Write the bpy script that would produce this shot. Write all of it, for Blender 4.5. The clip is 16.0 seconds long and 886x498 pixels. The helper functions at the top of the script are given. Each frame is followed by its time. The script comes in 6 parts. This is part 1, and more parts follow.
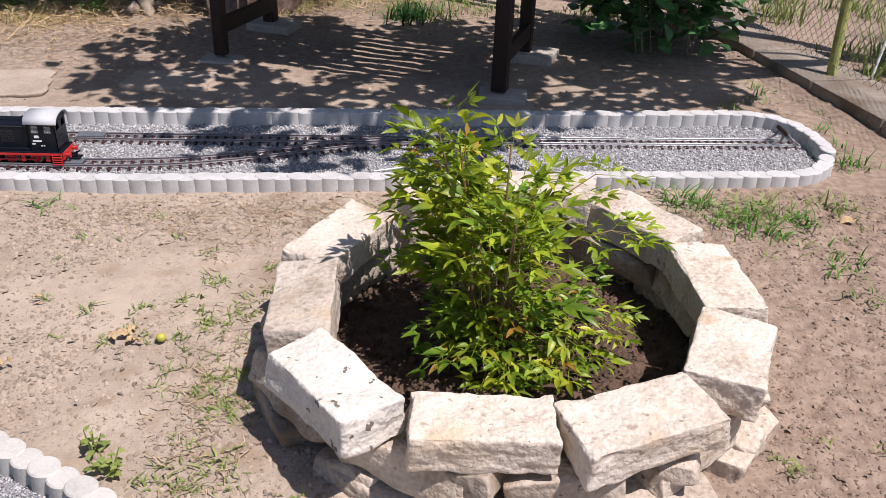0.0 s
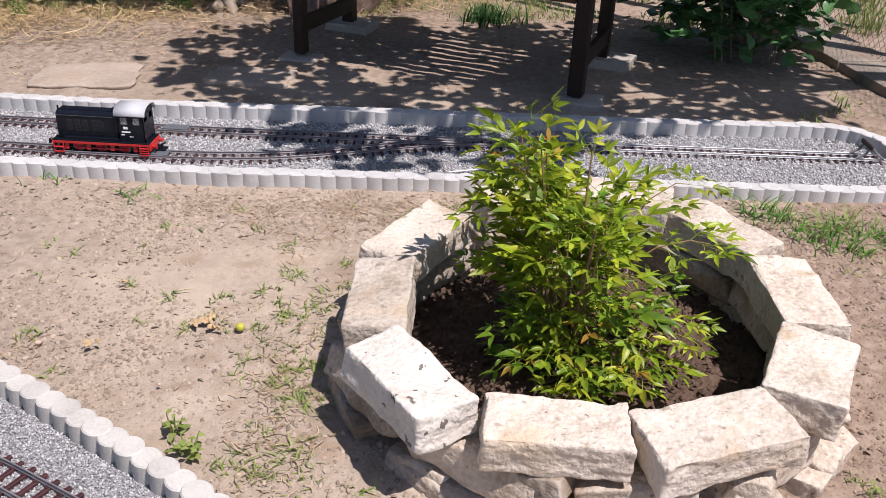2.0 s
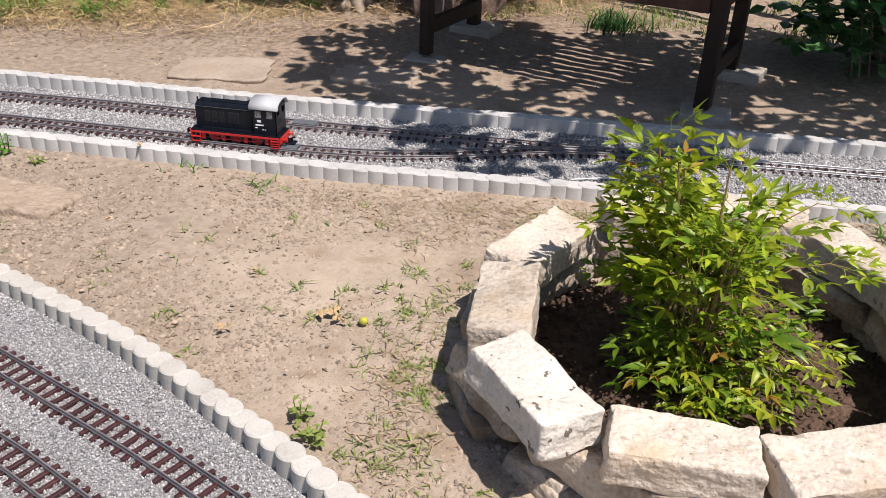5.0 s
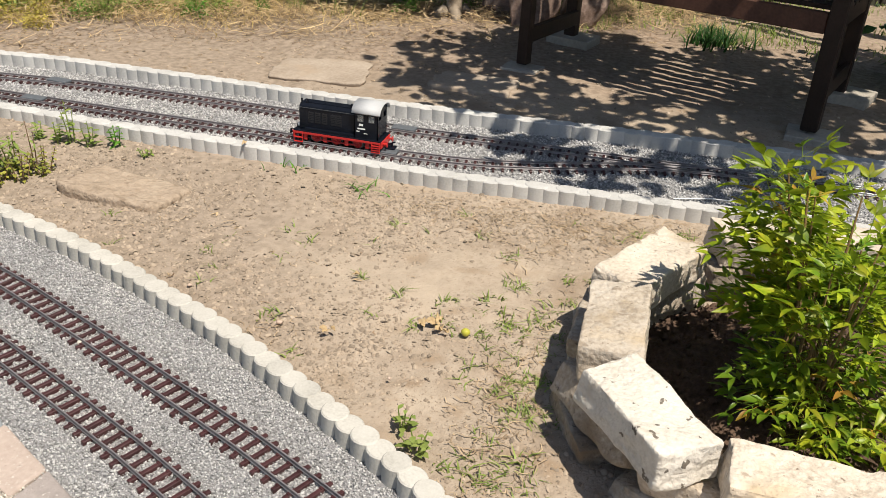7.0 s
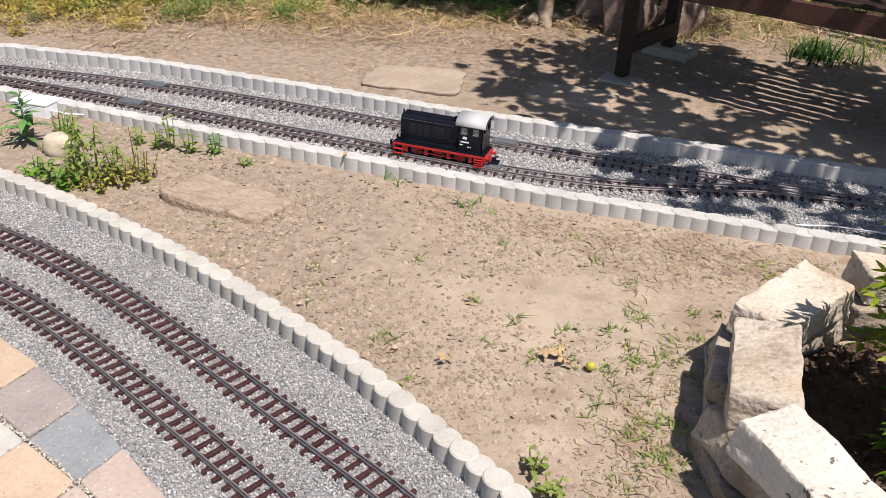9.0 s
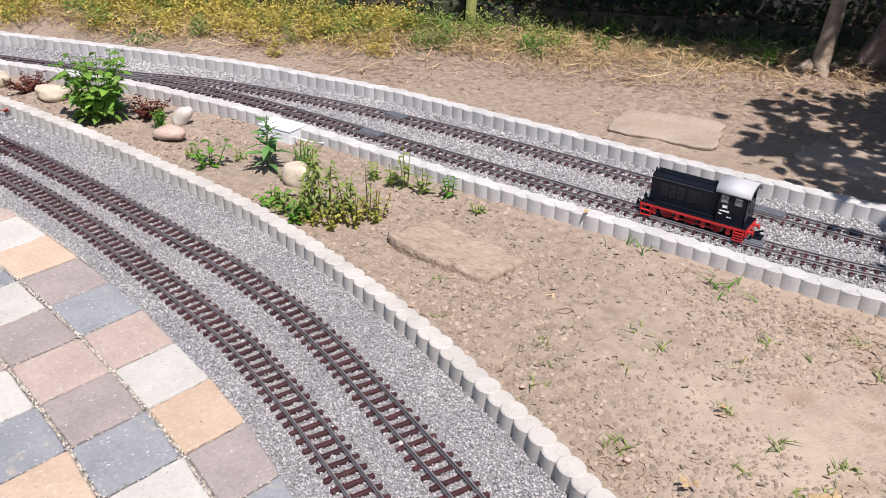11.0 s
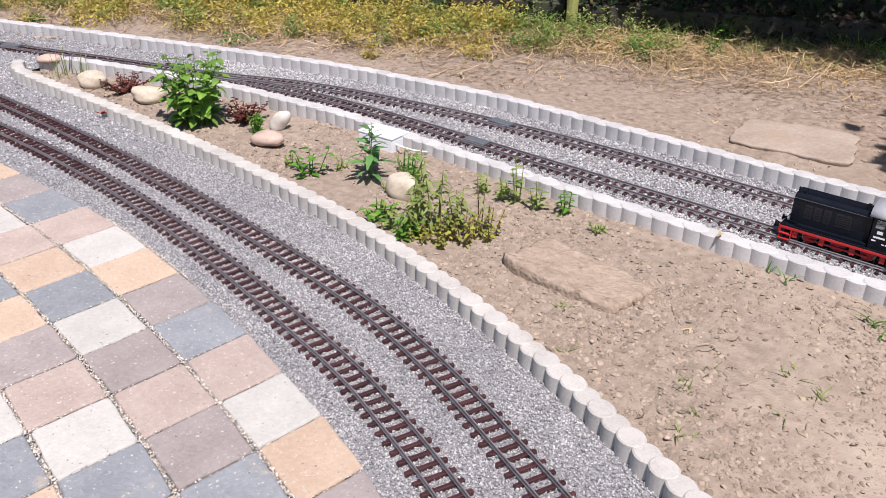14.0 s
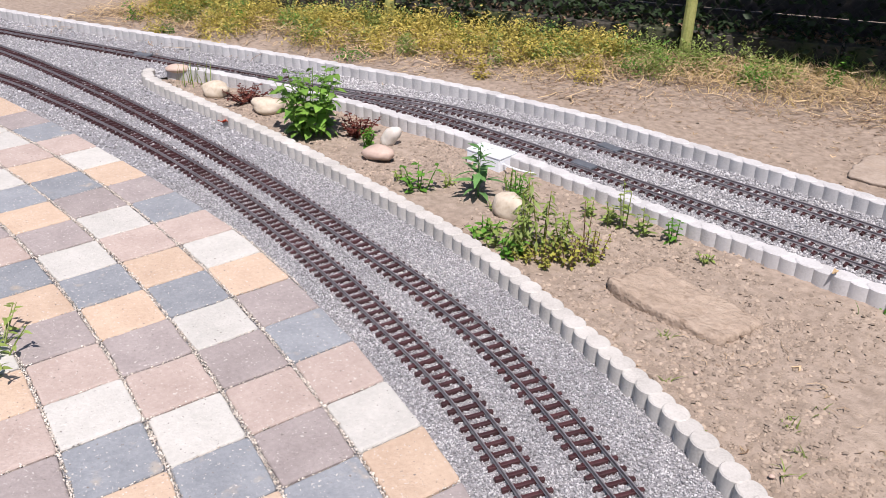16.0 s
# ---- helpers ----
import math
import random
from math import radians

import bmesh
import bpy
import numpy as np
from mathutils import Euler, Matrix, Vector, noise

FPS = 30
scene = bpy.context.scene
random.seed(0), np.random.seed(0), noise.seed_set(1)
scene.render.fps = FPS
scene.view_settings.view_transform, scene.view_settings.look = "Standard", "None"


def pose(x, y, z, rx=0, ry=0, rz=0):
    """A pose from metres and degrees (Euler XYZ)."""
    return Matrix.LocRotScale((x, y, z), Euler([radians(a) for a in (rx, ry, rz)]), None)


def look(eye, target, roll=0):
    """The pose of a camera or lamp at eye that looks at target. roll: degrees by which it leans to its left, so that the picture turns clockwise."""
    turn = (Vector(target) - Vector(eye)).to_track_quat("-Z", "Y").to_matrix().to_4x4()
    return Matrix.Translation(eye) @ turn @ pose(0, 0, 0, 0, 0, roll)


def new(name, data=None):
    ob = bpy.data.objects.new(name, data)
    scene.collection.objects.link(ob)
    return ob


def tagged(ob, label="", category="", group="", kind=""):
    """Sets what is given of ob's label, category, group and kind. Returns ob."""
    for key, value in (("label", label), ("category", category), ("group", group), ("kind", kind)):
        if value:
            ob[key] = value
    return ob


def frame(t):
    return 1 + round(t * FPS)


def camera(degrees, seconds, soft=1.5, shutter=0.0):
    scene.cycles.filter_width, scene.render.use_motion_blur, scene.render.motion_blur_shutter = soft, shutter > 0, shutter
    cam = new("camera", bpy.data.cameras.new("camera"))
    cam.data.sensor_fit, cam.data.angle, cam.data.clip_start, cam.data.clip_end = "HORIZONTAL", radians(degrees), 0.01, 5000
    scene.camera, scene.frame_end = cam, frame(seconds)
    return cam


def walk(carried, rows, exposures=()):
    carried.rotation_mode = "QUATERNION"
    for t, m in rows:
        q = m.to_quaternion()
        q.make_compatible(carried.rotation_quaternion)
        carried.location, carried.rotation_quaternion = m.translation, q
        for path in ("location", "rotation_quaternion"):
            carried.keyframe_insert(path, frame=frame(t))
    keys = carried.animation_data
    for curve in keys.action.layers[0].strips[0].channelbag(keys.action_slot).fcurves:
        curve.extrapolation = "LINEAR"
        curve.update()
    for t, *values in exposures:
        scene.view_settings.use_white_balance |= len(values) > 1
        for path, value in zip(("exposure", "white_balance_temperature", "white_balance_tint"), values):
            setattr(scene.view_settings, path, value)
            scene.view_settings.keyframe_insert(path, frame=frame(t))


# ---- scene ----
cam = camera(54.5, 16.0, soft=0.65)
PATH = [
    (0, (0.009, 0.006, 1.439), (0.1, 1.762, 0.485), 2.3),
    (0.5, (-0.001, 0.004, 1.436), (0.058, 1.76, 0.481), 2.3),
    (1, (-0.021, -0.014, 1.45), (-0.004, 1.743, 0.494), 2.5),
    (1.5, (-0.029, -0.014, 1.449), (-0.046, 1.743, 0.493), 2.4),
    (2, (-0.034, -0.011, 1.445), (-0.085, 1.746, 0.49), 2.4),
    (2.5, (-0.042, -0.005, 1.44), (-0.112, 1.753, 0.489), 2.9),
    (3, (-0.054, -0.001, 1.437), (-0.161, 1.756, 0.487), 3.3),
    (3.5, (-0.065, 0.0, 1.437), (-0.215, 1.751, 0.482), 3.0),
    (4, (-0.075, -0.009, 1.439), (-0.266, 1.738, 0.483), 2.6),
    (6.5, (-0.205, -0.037, 1.463), (-0.603, 1.673, 0.505), 2.8),
    (7, (-0.239, -0.027, 1.455), (-0.666, 1.678, 0.502), 3.1),
    (7.5, (-0.277, -0.018, 1.446), (-0.722, 1.684, 0.495), 3.5),
    (8, (-0.339, -0.011, 1.442), (-0.826, 1.675, 0.482), 3.5),
    (8.5, (-0.425, 0.009, 1.441), (-0.955, 1.681, 0.48), 3.1),
    (9, (-0.482, 0.048, 1.442), (-1.024, 1.72, 0.488), 3.1),
    (9.5, (-0.529, 0.144, 1.451), (-1.167, 1.788, 0.507), 2.9),
    (10, (-0.567, 0.239, 1.457), (-1.419, 1.781, 0.511), 1.2),
    (10.2, (-0.579, 0.266, 1.454), (-1.48, 1.781, 0.508), 1.7),
    (12.3, (-0.925, 0.377, 1.409), (-1.967, 1.816, 0.49), 1.2),
    (12.5, (-0.935, 0.389, 1.406), (-1.965, 1.834, 0.484), 1.4),
    (13, (-0.959, 0.411, 1.399), (-1.984, 1.852, 0.465), 1.4),
    (13.5, (-0.976, 0.419, 1.398), (-2.046, 1.824, 0.46), 1.1),
    (14, (-0.981, 0.417, 1.397), (-2.094, 1.788, 0.458), 1.0),
    (14.5, (-0.989, 0.405, 1.398), (-2.166, 1.727, 0.467), 0.6),
    (15, (-0.996, 0.391, 1.401), (-2.218, 1.679, 0.481), 0.6),
    (15.5, (-0.996, 0.379, 1.404), (-2.259, 1.636, 0.496), 0.7),
    (16, (-0.991, 0.368, 1.403), (-2.277, 1.608, 0.502), 1.1),
]
walk(cam, [(t, look(eye, target, roll)) for t, eye, target, roll in PATH], exposures=[(0.0, 0.25, 6400, 20), (4.2, 0.25, 6400, 20), (6.4, 0.25, 7350, 7), (7.4, 0.25, 6950, 12), (8.5, 0.25, 6850, 15), (10.2, 0.25, 6600, 17), (12.4, 0.25, 6400, 20), (16.0, 0.25, 6400, 20)])

# ---------- world and sun ----------
SUN = Vector((0.80, -0.60, 0.0)).normalized()
ELEV = radians(64)
world = bpy.data.worlds.new("sky")
scene.world = world
world.use_nodes = True
wn = world.node_tree.nodes
sky = wn.new("ShaderNodeTexSky")
sky.sky_type, sky.sun_disc = "NISHITA", False
sky.sun_elevation = ELEV
sky.sun_rotation = math.atan2(SUN.x, SUN.y)
wn["Background"].inputs["Strength"].default_value = 0.080
world.node_tree.links.new(sky.outputs[0], wn["Background"].inputs["Color"])
sun_dir = Vector((SUN.x * math.cos(ELEV), SUN.y * math.cos(ELEV), math.sin(ELEV)))
sun = new("sun", bpy.data.lights.new("sun", "SUN"))
sun.data.energy, sun.data.angle, sun.data.color = 5.0, radians(0.55), (1.0, 0.955, 0.88)
sun.matrix_world = look(sun_dir * 20, (0, 0, 0))


# ---------- materials ----------
def mat(name, cols, scale=8.0, fine=60.0, rough=0.85, metal=0.0, bump=0.3, bscale=None, depth=0.004, vary=0.0, island=0.0, spots=None, trans=0.0, sheen_spec=0.3):
    """Two scales of noise between the colours in cols, with relief; vary / island: brightness spread between objects / loose pieces."""
    m = bpy.data.materials.new(name)
    m.use_nodes = True
    nt = m.node_tree
    N, L = nt.nodes, nt.links
    b = N["Principled BSDF"]
    geo = N.new("ShaderNodeNewGeometry")
    n1 = N.new("ShaderNodeTexNoise")
    n1.inputs["Scale"].default_value, n1.inputs["Detail"].default_value = scale, 6
    n2 = N.new("ShaderNodeTexNoise")
    n2.inputs["Scale"].default_value, n2.inputs["Detail"].default_value = fine, 4
    for n in (n1, n2):
        L.new(geo.outputs["Position"], n.inputs["Vector"])
    add = N.new("ShaderNodeMath")
    add.operation = "MULTIPLY_ADD"
    add.inputs[1].default_value = 0.45
    L.new(n2.outputs["Fac"], add.inputs[0])
    half = N.new("ShaderNodeMath")
    half.operation = "MULTIPLY"
    half.inputs[1].default_value = 0.55
    L.new(n1.outputs["Fac"], half.inputs[0])
    L.new(half.outputs[0], add.inputs[2])
    ramp = N.new("ShaderNodeValToRGB")
    e = ramp.color_ramp.elements
    for k, c in enumerate(cols):
        p = 0.32 + 0.36 * k / max(1, len(cols) - 1)
        el = e[k] if k < 2 else e.new(p)
        el.position, el.color = p, (*c, 1)
    if len(cols) == 1:
        e[1].position, e[1].color = 0.68, (*[v * 0.85 for v in cols[0]], 1)
    L.new(add.outputs[0], ramp.inputs["Fac"])
    out = ramp.outputs["Color"]
    for sc, lo, hi, col in ([spots] if isinstance(spots, tuple) else spots or []):
        v = N.new("ShaderNodeTexNoise")
        v.inputs["Scale"].default_value, v.inputs["Detail"].default_value = sc, 5
        L.new(geo.outputs["Position"], v.inputs["Vector"])
        mr = N.new("ShaderNodeMapRange")
        mr.inputs["From Min"].default_value, mr.inputs["From Max"].default_value = lo, hi
        L.new(v.outputs["Fac"], mr.inputs["Value"])
        mx = N.new("ShaderNodeMix")
        mx.data_type = "RGBA"
        L.new(mr.outputs["Result"], mx.inputs["Factor"])
        L.new(out, mx.inputs["A"])
        mx.inputs["B"].default_value = (*col, 1)
        out = mx.outputs["Result"]
    for spread, src in ((vary, "obj"), (island, "isl")):
        if spread:
            if src == "obj":
                r = N.new("ShaderNodeObjectInfo").outputs["Random"]
            else:
                r = geo.outputs["Random Per Island"]
            mr = N.new("ShaderNodeMapRange")
            mr.inputs["To Min"].default_value, mr.inputs["To Max"].default_value = 1 - spread, 1 + spread
            L.new(r, mr.inputs["Value"])
            hs = N.new("ShaderNodeHueSaturation")
            L.new(mr.outputs["Result"], hs.inputs["Value"])
            L.new(out, hs.inputs["Color"])
            out = hs.outputs["Color"]
    L.new(out, b.inputs["Base Color"])
    b.inputs["Roughness"].default_value, b.inputs["Metallic"].default_value = rough, metal
    b.inputs["Specular IOR Level"].default_value = sheen_spec
    if bump:
        bp = N.new("ShaderNodeBump")
        bp.inputs["Strength"].default_value, bp.inputs["Distance"].default_value = bump, depth
        if bscale:
            n3 = N.new("ShaderNodeTexNoise")
            n3.inputs["Scale"].default_value, n3.inputs["Detail"].default_value = bscale, 5
            L.new(geo.outputs["Position"], n3.inputs["Vector"])
            L.new(n3.outputs["Fac"], bp.inputs["Height"])
        else:
            L.new(add.outputs[0], bp.inputs["Height"])
        L.new(bp.outputs["Normal"], b.inputs["Normal"])
    if trans:
        b.inputs["Subsurface Weight"].default_value = 0
        tr = N.new("ShaderNodeBsdfTranslucent")
        L.new(out, tr.inputs["Color"])
        ms = N.new("ShaderNodeMixShader")
        ms.inputs["Fac"].default_value = trans
        L.new(b.outputs[0], ms.inputs[1])
        L.new(tr.outputs[0], ms.inputs[2])
        L.new(ms.outputs[0], N["Material Output"].inputs["Surface"])
    return m


DIRT = mat("dirt", [(0.250, 0.198, 0.151), (0.356, 0.291, 0.229), (0.43, 0.358, 0.290)], 1.3, 45, bump=0.55, bscale=120, depth=0.008, spots=[(0.8, 0.52, 0.72, (0.27, 0.20, 0.145)), (3.3, 0.54, 0.70, (0.25, 0.19, 0.14)), (2.1, 0.60, 0.74, (0.50, 0.42, 0.335)), (7.0, 0.57, 0.68, (0.29, 0.215, 0.15)), (110, 0.60, 0.68, (0.22, 0.165, 0.12)), (1.1, 0.50, 0.66, (0.47, 0.39, 0.31))])


def earthy(m, dug, mould, trodden):
    """Browner dug soil beyond the planter, leaf mould before the fence and trodden soil in the bed, with ragged borders, mixed into the dry dirt."""
    N, L = m.node_tree.nodes, m.node_tree.links
    b = N["Principled BSDF"]
    old = b.inputs["Base Color"].links[0].from_socket
    geo = N.new("ShaderNodeNewGeometry")
    rough = N.new("ShaderNodeTexNoise")
    rough.inputs["Scale"].default_value, rough.inputs["Detail"].default_value = 2.5, 6
    L.new(geo.outputs["Position"], rough.inputs["Vector"])
    fine = N.new("ShaderNodeTexNoise")
    fine.inputs["Scale"].default_value, fine.inputs["Detail"].default_value = 28, 6
    L.new(geo.outputs["Position"], fine.inputs["Vector"])
    for way, lo, hi, (col_a, col_b) in (((0.93, -0.37, 0), -0.30, 0.15, dug), ((-0.10, 0.995, 0), 4.15, 4.9, mould), ((-0.95, -0.3, 0), 0.0, 0.8, trodden)):
        ramp = N.new("ShaderNodeValToRGB")
        ramp.color_ramp.elements[0].position, ramp.color_ramp.elements[0].color = 0.36, (*col_a, 1)
        ramp.color_ramp.elements[1].position, ramp.color_ramp.elements[1].color = 0.64, (*col_b, 1)
        L.new(fine.outputs["Fac"], ramp.inputs["Fac"])
        dot = N.new("ShaderNodeVectorMath")
        dot.operation = "DOT_PRODUCT"
        dot.inputs[1].default_value = way
        L.new(geo.outputs["Position"], dot.inputs[0])
        add = N.new("ShaderNodeMath")
        add.operation = "MULTIPLY_ADD"
        add.inputs[1].default_value = 0.9
        L.new(rough.outputs["Fac"], add.inputs[0])
        L.new(dot.outputs["Value"], add.inputs[2])
        mr = N.new("ShaderNodeMapRange")
        mr.inputs["From Min"].default_value, mr.inputs["From Max"].default_value = lo + 0.45, hi + 0.45
        mr.inputs["To Max"].default_value = 0.85
        L.new(add.outputs[0], mr.inputs["Value"])
        mx = N.new("ShaderNodeMix")
        mx.data_type = "RGBA"
        L.new(mr.outputs["Result"], mx.inputs["Factor"])
        L.new(old, mx.inputs["A"])
        L.new(ramp.outputs["Color"], mx.inputs["B"])
        old = mx.outputs["Result"]
    L.new(old, b.inputs["Base Color"])


earthy(DIRT, ((0.185, 0.128, 0.095), (0.305, 0.228, 0.172)), ((0.205, 0.150, 0.112), (0.35, 0.272, 0.212)), ((0.235, 0.187, 0.145), (0.345, 0.281, 0.226)))
CLOD = mat("clod", [(0.235, 0.186, 0.142), (0.37, 0.302, 0.238)], 20, 90, bump=0.5, island=0.30)
DUG_CLOD = mat("dug_clod", [(0.185, 0.130, 0.097), (0.305, 0.230, 0.175)], 20, 90, bump=0.5, island=0.30)
SOIL = mat("soil", [(0.058, 0.035, 0.025), (0.140, 0.090, 0.065)], 15, 80, bump=0.9, bscale=70, depth=0.012)
GRAVEL = mat("gravel_bed", [(0.10, 0.10, 0.105), (0.26, 0.26, 0.27), (0.46, 0.46, 0.47)], 120, 260, bump=1.0, bscale=150, depth=0.008)
CHIP = mat("gravel_chip", [(0.31, 0.312, 0.321), (0.38, 0.38, 0.386), (0.465, 0.46, 0.456)], 3, 150, bump=0.3, island=0.50)
GRIT = mat("joint_grit", [(0.44, 0.39, 0.33), (0.62, 0.58, 0.52)], 30, 150, bump=0.3, island=0.45)
CONCRETE = mat("concrete", [(0.38, 0.366, 0.338), (0.475, 0.461, 0.428), (0.53, 0.515, 0.482)], 12, 150, bump=0.45, bscale=220, depth=0.002, vary=0.07)
CONCRETE_COOL = mat("cool_concrete", [(0.385, 0.382, 0.376), (0.48, 0.478, 0.473), (0.53, 0.528, 0.523)], 12, 150, bump=0.45, bscale=220, depth=0.002, vary=0.07)
KERB = mat("dirty_kerb", [(0.20, 0.165, 0.13), (0.34, 0.295, 0.245)], 5, 60, bump=0.6, depth=0.005, vary=0.08, spots=(3, 0.52, 0.66, (0.17, 0.125, 0.09)))
PAD = mat("dusty_concrete", [(0.30, 0.275, 0.24), (0.45, 0.415, 0.37)], 6, 60, bump=0.5, depth=0.004, vary=0.06)
# mossy concrete, its base colour lowered further to paint in the fence shade
PLINTH = mat("mossy_shaded_plinth", [(0.030, 0.028, 0.023), (0.085, 0.078, 0.064)], 5, 60, bump=0.5, depth=0.004, vary=0.10, spots=(4, 0.5, 0.65, (0.06, 0.075, 0.03)))
SANDSTONE = mat("limestone", [(0.34, 0.28, 0.22), (0.53, 0.465, 0.395), (0.615, 0.565, 0.50)], 7, 80, bump=0.9, bscale=60, depth=0.009, vary=0.14, spots=[(10, 0.57, 0.70, (0.43, 0.345, 0.25)), (3.5, 0.58, 0.72, (0.52, 0.40, 0.265)), (26, 0.63, 0.70, (0.33, 0.275, 0.22)), (70, 0.66, 0.72, (0.25, 0.20, 0.155))])
LICHENED = mat("lichened_limestone", [(0.47, 0.43, 0.375), (0.61, 0.57, 0.515), (0.67, 0.635, 0.58)], 7, 80, bump=0.9, bscale=60, depth=0.009, spots=[(10, 0.60, 0.73, (0.46, 0.38, 0.29)), (30, 0.66, 0.675, (0.15, 0.13, 0.11)), (17, 0.68, 0.70, (0.17, 0.145, 0.12))])
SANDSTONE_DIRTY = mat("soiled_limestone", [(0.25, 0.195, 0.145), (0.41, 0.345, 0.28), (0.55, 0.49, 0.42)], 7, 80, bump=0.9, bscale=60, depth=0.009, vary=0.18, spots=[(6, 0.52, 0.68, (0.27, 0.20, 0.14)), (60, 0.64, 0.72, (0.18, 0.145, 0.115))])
SLAB = mat("sandy_slab", [(0.28, 0.225, 0.178), (0.36, 0.298, 0.243), (0.42, 0.355, 0.295)], 5, 60, bump=0.5, bscale=90, depth=0.004, spots=[(4, 0.56, 0.72, (0.36, 0.285, 0.22))])
FIELDSTONE = mat("flat_stone", [(0.27, 0.21, 0.155), (0.36, 0.285, 0.22), (0.43, 0.35, 0.275)], 6, 50, bump=0.9, bscale=55, depth=0.012, spots=[(20, 0.60, 0.70, (0.25, 0.19, 0.14))])
ROCK = mat("rock", [(0.11, 0.075, 0.062), (0.22, 0.155, 0.13), (0.34, 0.265, 0.23)], 6, 40, bump=0.8, bscale=20, depth=0.012)
COBBLE_CREAM = mat("cobble_cream", [(0.42, 0.345, 0.25), (0.54, 0.47, 0.37), (0.60, 0.535, 0.44)], 14, 60, rough=0.75, bump=0.4)
COBBLE_WHITE = mat("cobble_white", [(0.52, 0.48, 0.42), (0.64, 0.61, 0.56)], 9, 60, rough=0.55, bump=0.15)
COBBLE_PINK = mat("cobble_pink", [(0.42, 0.31, 0.25), (0.54, 0.42, 0.35)], 9, 60, rough=0.6, bump=0.2)
SPECK, PIT = (120, 0.63, 0.72, (0.58, 0.55, 0.51)), (90, 0.66, 0.72, (0.19, 0.17, 0.155))
PAVERS = {
    "b": mat("paver_blue_grey", [(0.195, 0.212, 0.23), (0.285, 0.303, 0.32)], 9, 70, bump=0.8, bscale=130, depth=0.0035, vary=0.08, spots=[(11, 0.62, 0.78, (0.42, 0.36, 0.28)), SPECK, PIT]),
    "w": mat("paver_cream", [(0.42, 0.415, 0.382), (0.535, 0.525, 0.487)], 9, 70, bump=0.8, bscale=130, depth=0.0035, vary=0.05, spots=[SPECK, PIT]),
    "m": mat("paver_mauve", [(0.26, 0.228, 0.218), (0.36, 0.318, 0.303)], 9, 70, bump=0.8, bscale=130, depth=0.0035, vary=0.08, spots=[SPECK, PIT]),
    "p": mat("paver_pink", [(0.357, 0.286, 0.249), (0.462, 0.383, 0.340)], 9, 70, bump=0.8, bscale=130, depth=0.0035, vary=0.07, spots=[SPECK, PIT]),
    "o": mat("paver_ochre", [(0.44, 0.33, 0.242), (0.55, 0.43, 0.325)], 9, 70, bump=0.8, bscale=130, depth=0.0035, vary=0.06, spots=[SPECK, PIT]),
}
SLEEPER = mat("sleeper_plastic", [(0.034, 0.011, 0.012), (0.074, 0.028, 0.029)], 40, 200, rough=0.42, bump=0.2, vary=0.25, sheen_spec=0.5)
RAIL = mat("rail_metal", [(0.19, 0.175, 0.182), (0.31, 0.295, 0.305)], 30, 200, rough=0.5, metal=0.45, bump=0.1)
BRIGHT_RAIL = mat("bright_rail", [(0.50, 0.50, 0.50), (0.62, 0.62, 0.62)], 30, 200, rough=0.3, metal=0.9, bump=0.05)
PLATE = mat("dark_plate", [(0.085, 0.095, 0.11), (0.13, 0.145, 0.165)], 40, 200, rough=0.5, bump=0.1)
WOOD_DARK = mat("dark_wood", [(0.016, 0.009, 0.007), (0.034, 0.019, 0.014)], 14, 90, rough=0.6, bump=0.3, vary=0.15)
WOOD_RED = mat("red_brown_wood", [(0.055, 0.024, 0.017), (0.10, 0.047, 0.033)], 10, 80, rough=0.55, bump=0.3)
WOOD_GREEN = mat("weathered_post", [(0.22, 0.25, 0.07), (0.42, 0.42, 0.16)], 14, 90, bump=0.5)
BARK = mat("bark", [(0.17, 0.13, 0.095), (0.36, 0.30, 0.235)], 18, 90, bump=0.9, bscale=30, depth=0.01)
STEM = mat("stem", [(0.16, 0.092, 0.045), (0.27, 0.18, 0.085)], 30, 120, bump=0.2)
LEAF = mat("shrub_leaf", [(0.065, 0.155, 0.012), (0.24, 0.33, 0.020), (0.52, 0.50, 0.042)], 10, 30, rough=0.40, bump=0.1, vary=0.20, island=0.38, trans=0.42, sheen_spec=0.45)
LEAF_DEEP = mat("old_shrub_leaf", [(0.06, 0.155, 0.014), (0.17, 0.285, 0.024), (0.40, 0.44, 0.042)], 10, 30, rough=0.38, bump=0.1, vary=0.20, island=0.42, trans=0.36, sheen_spec=0.45)
LEAF_RED = mat("turning_leaf", [(0.40, 0.34, 0.04), (0.42, 0.17, 0.04)], 12, 40, rough=0.45, bump=0.1, island=0.3, trans=0.35)
LEAF_DARK = mat("tree_leaf", [(0.022, 0.075, 0.018), (0.045, 0.125, 0.03)], 6, 30, rough=0.4, bump=0.1, island=0.35, trans=0.25)
LILAC = mat("lilac_leaf", [(0.05, 0.14, 0.045), (0.11, 0.25, 0.08)], 6, 30, rough=0.33, bump=0.1, island=0.4, trans=0.25, sheen_spec=0.5)
WEED = mat("weed_leaf", [(0.065, 0.19, 0.022), (0.12, 0.27, 0.035)], 8, 40, rough=0.5, bump=0.1, island=0.3, trans=0.3)
WEED_PALE = mat("pale_weed_leaf", [(0.17, 0.25, 0.06), (0.27, 0.33, 0.09)], 8, 40, rough=0.5, bump=0.1, island=0.3, trans=0.3)
GARDEN_LEAF = mat("garden_leaf", [(0.09, 0.215, 0.033), (0.22, 0.38, 0.065)], 12, 40, rough=0.38, bump=0.1, island=0.4, trans=0.25, sheen_spec=0.5)
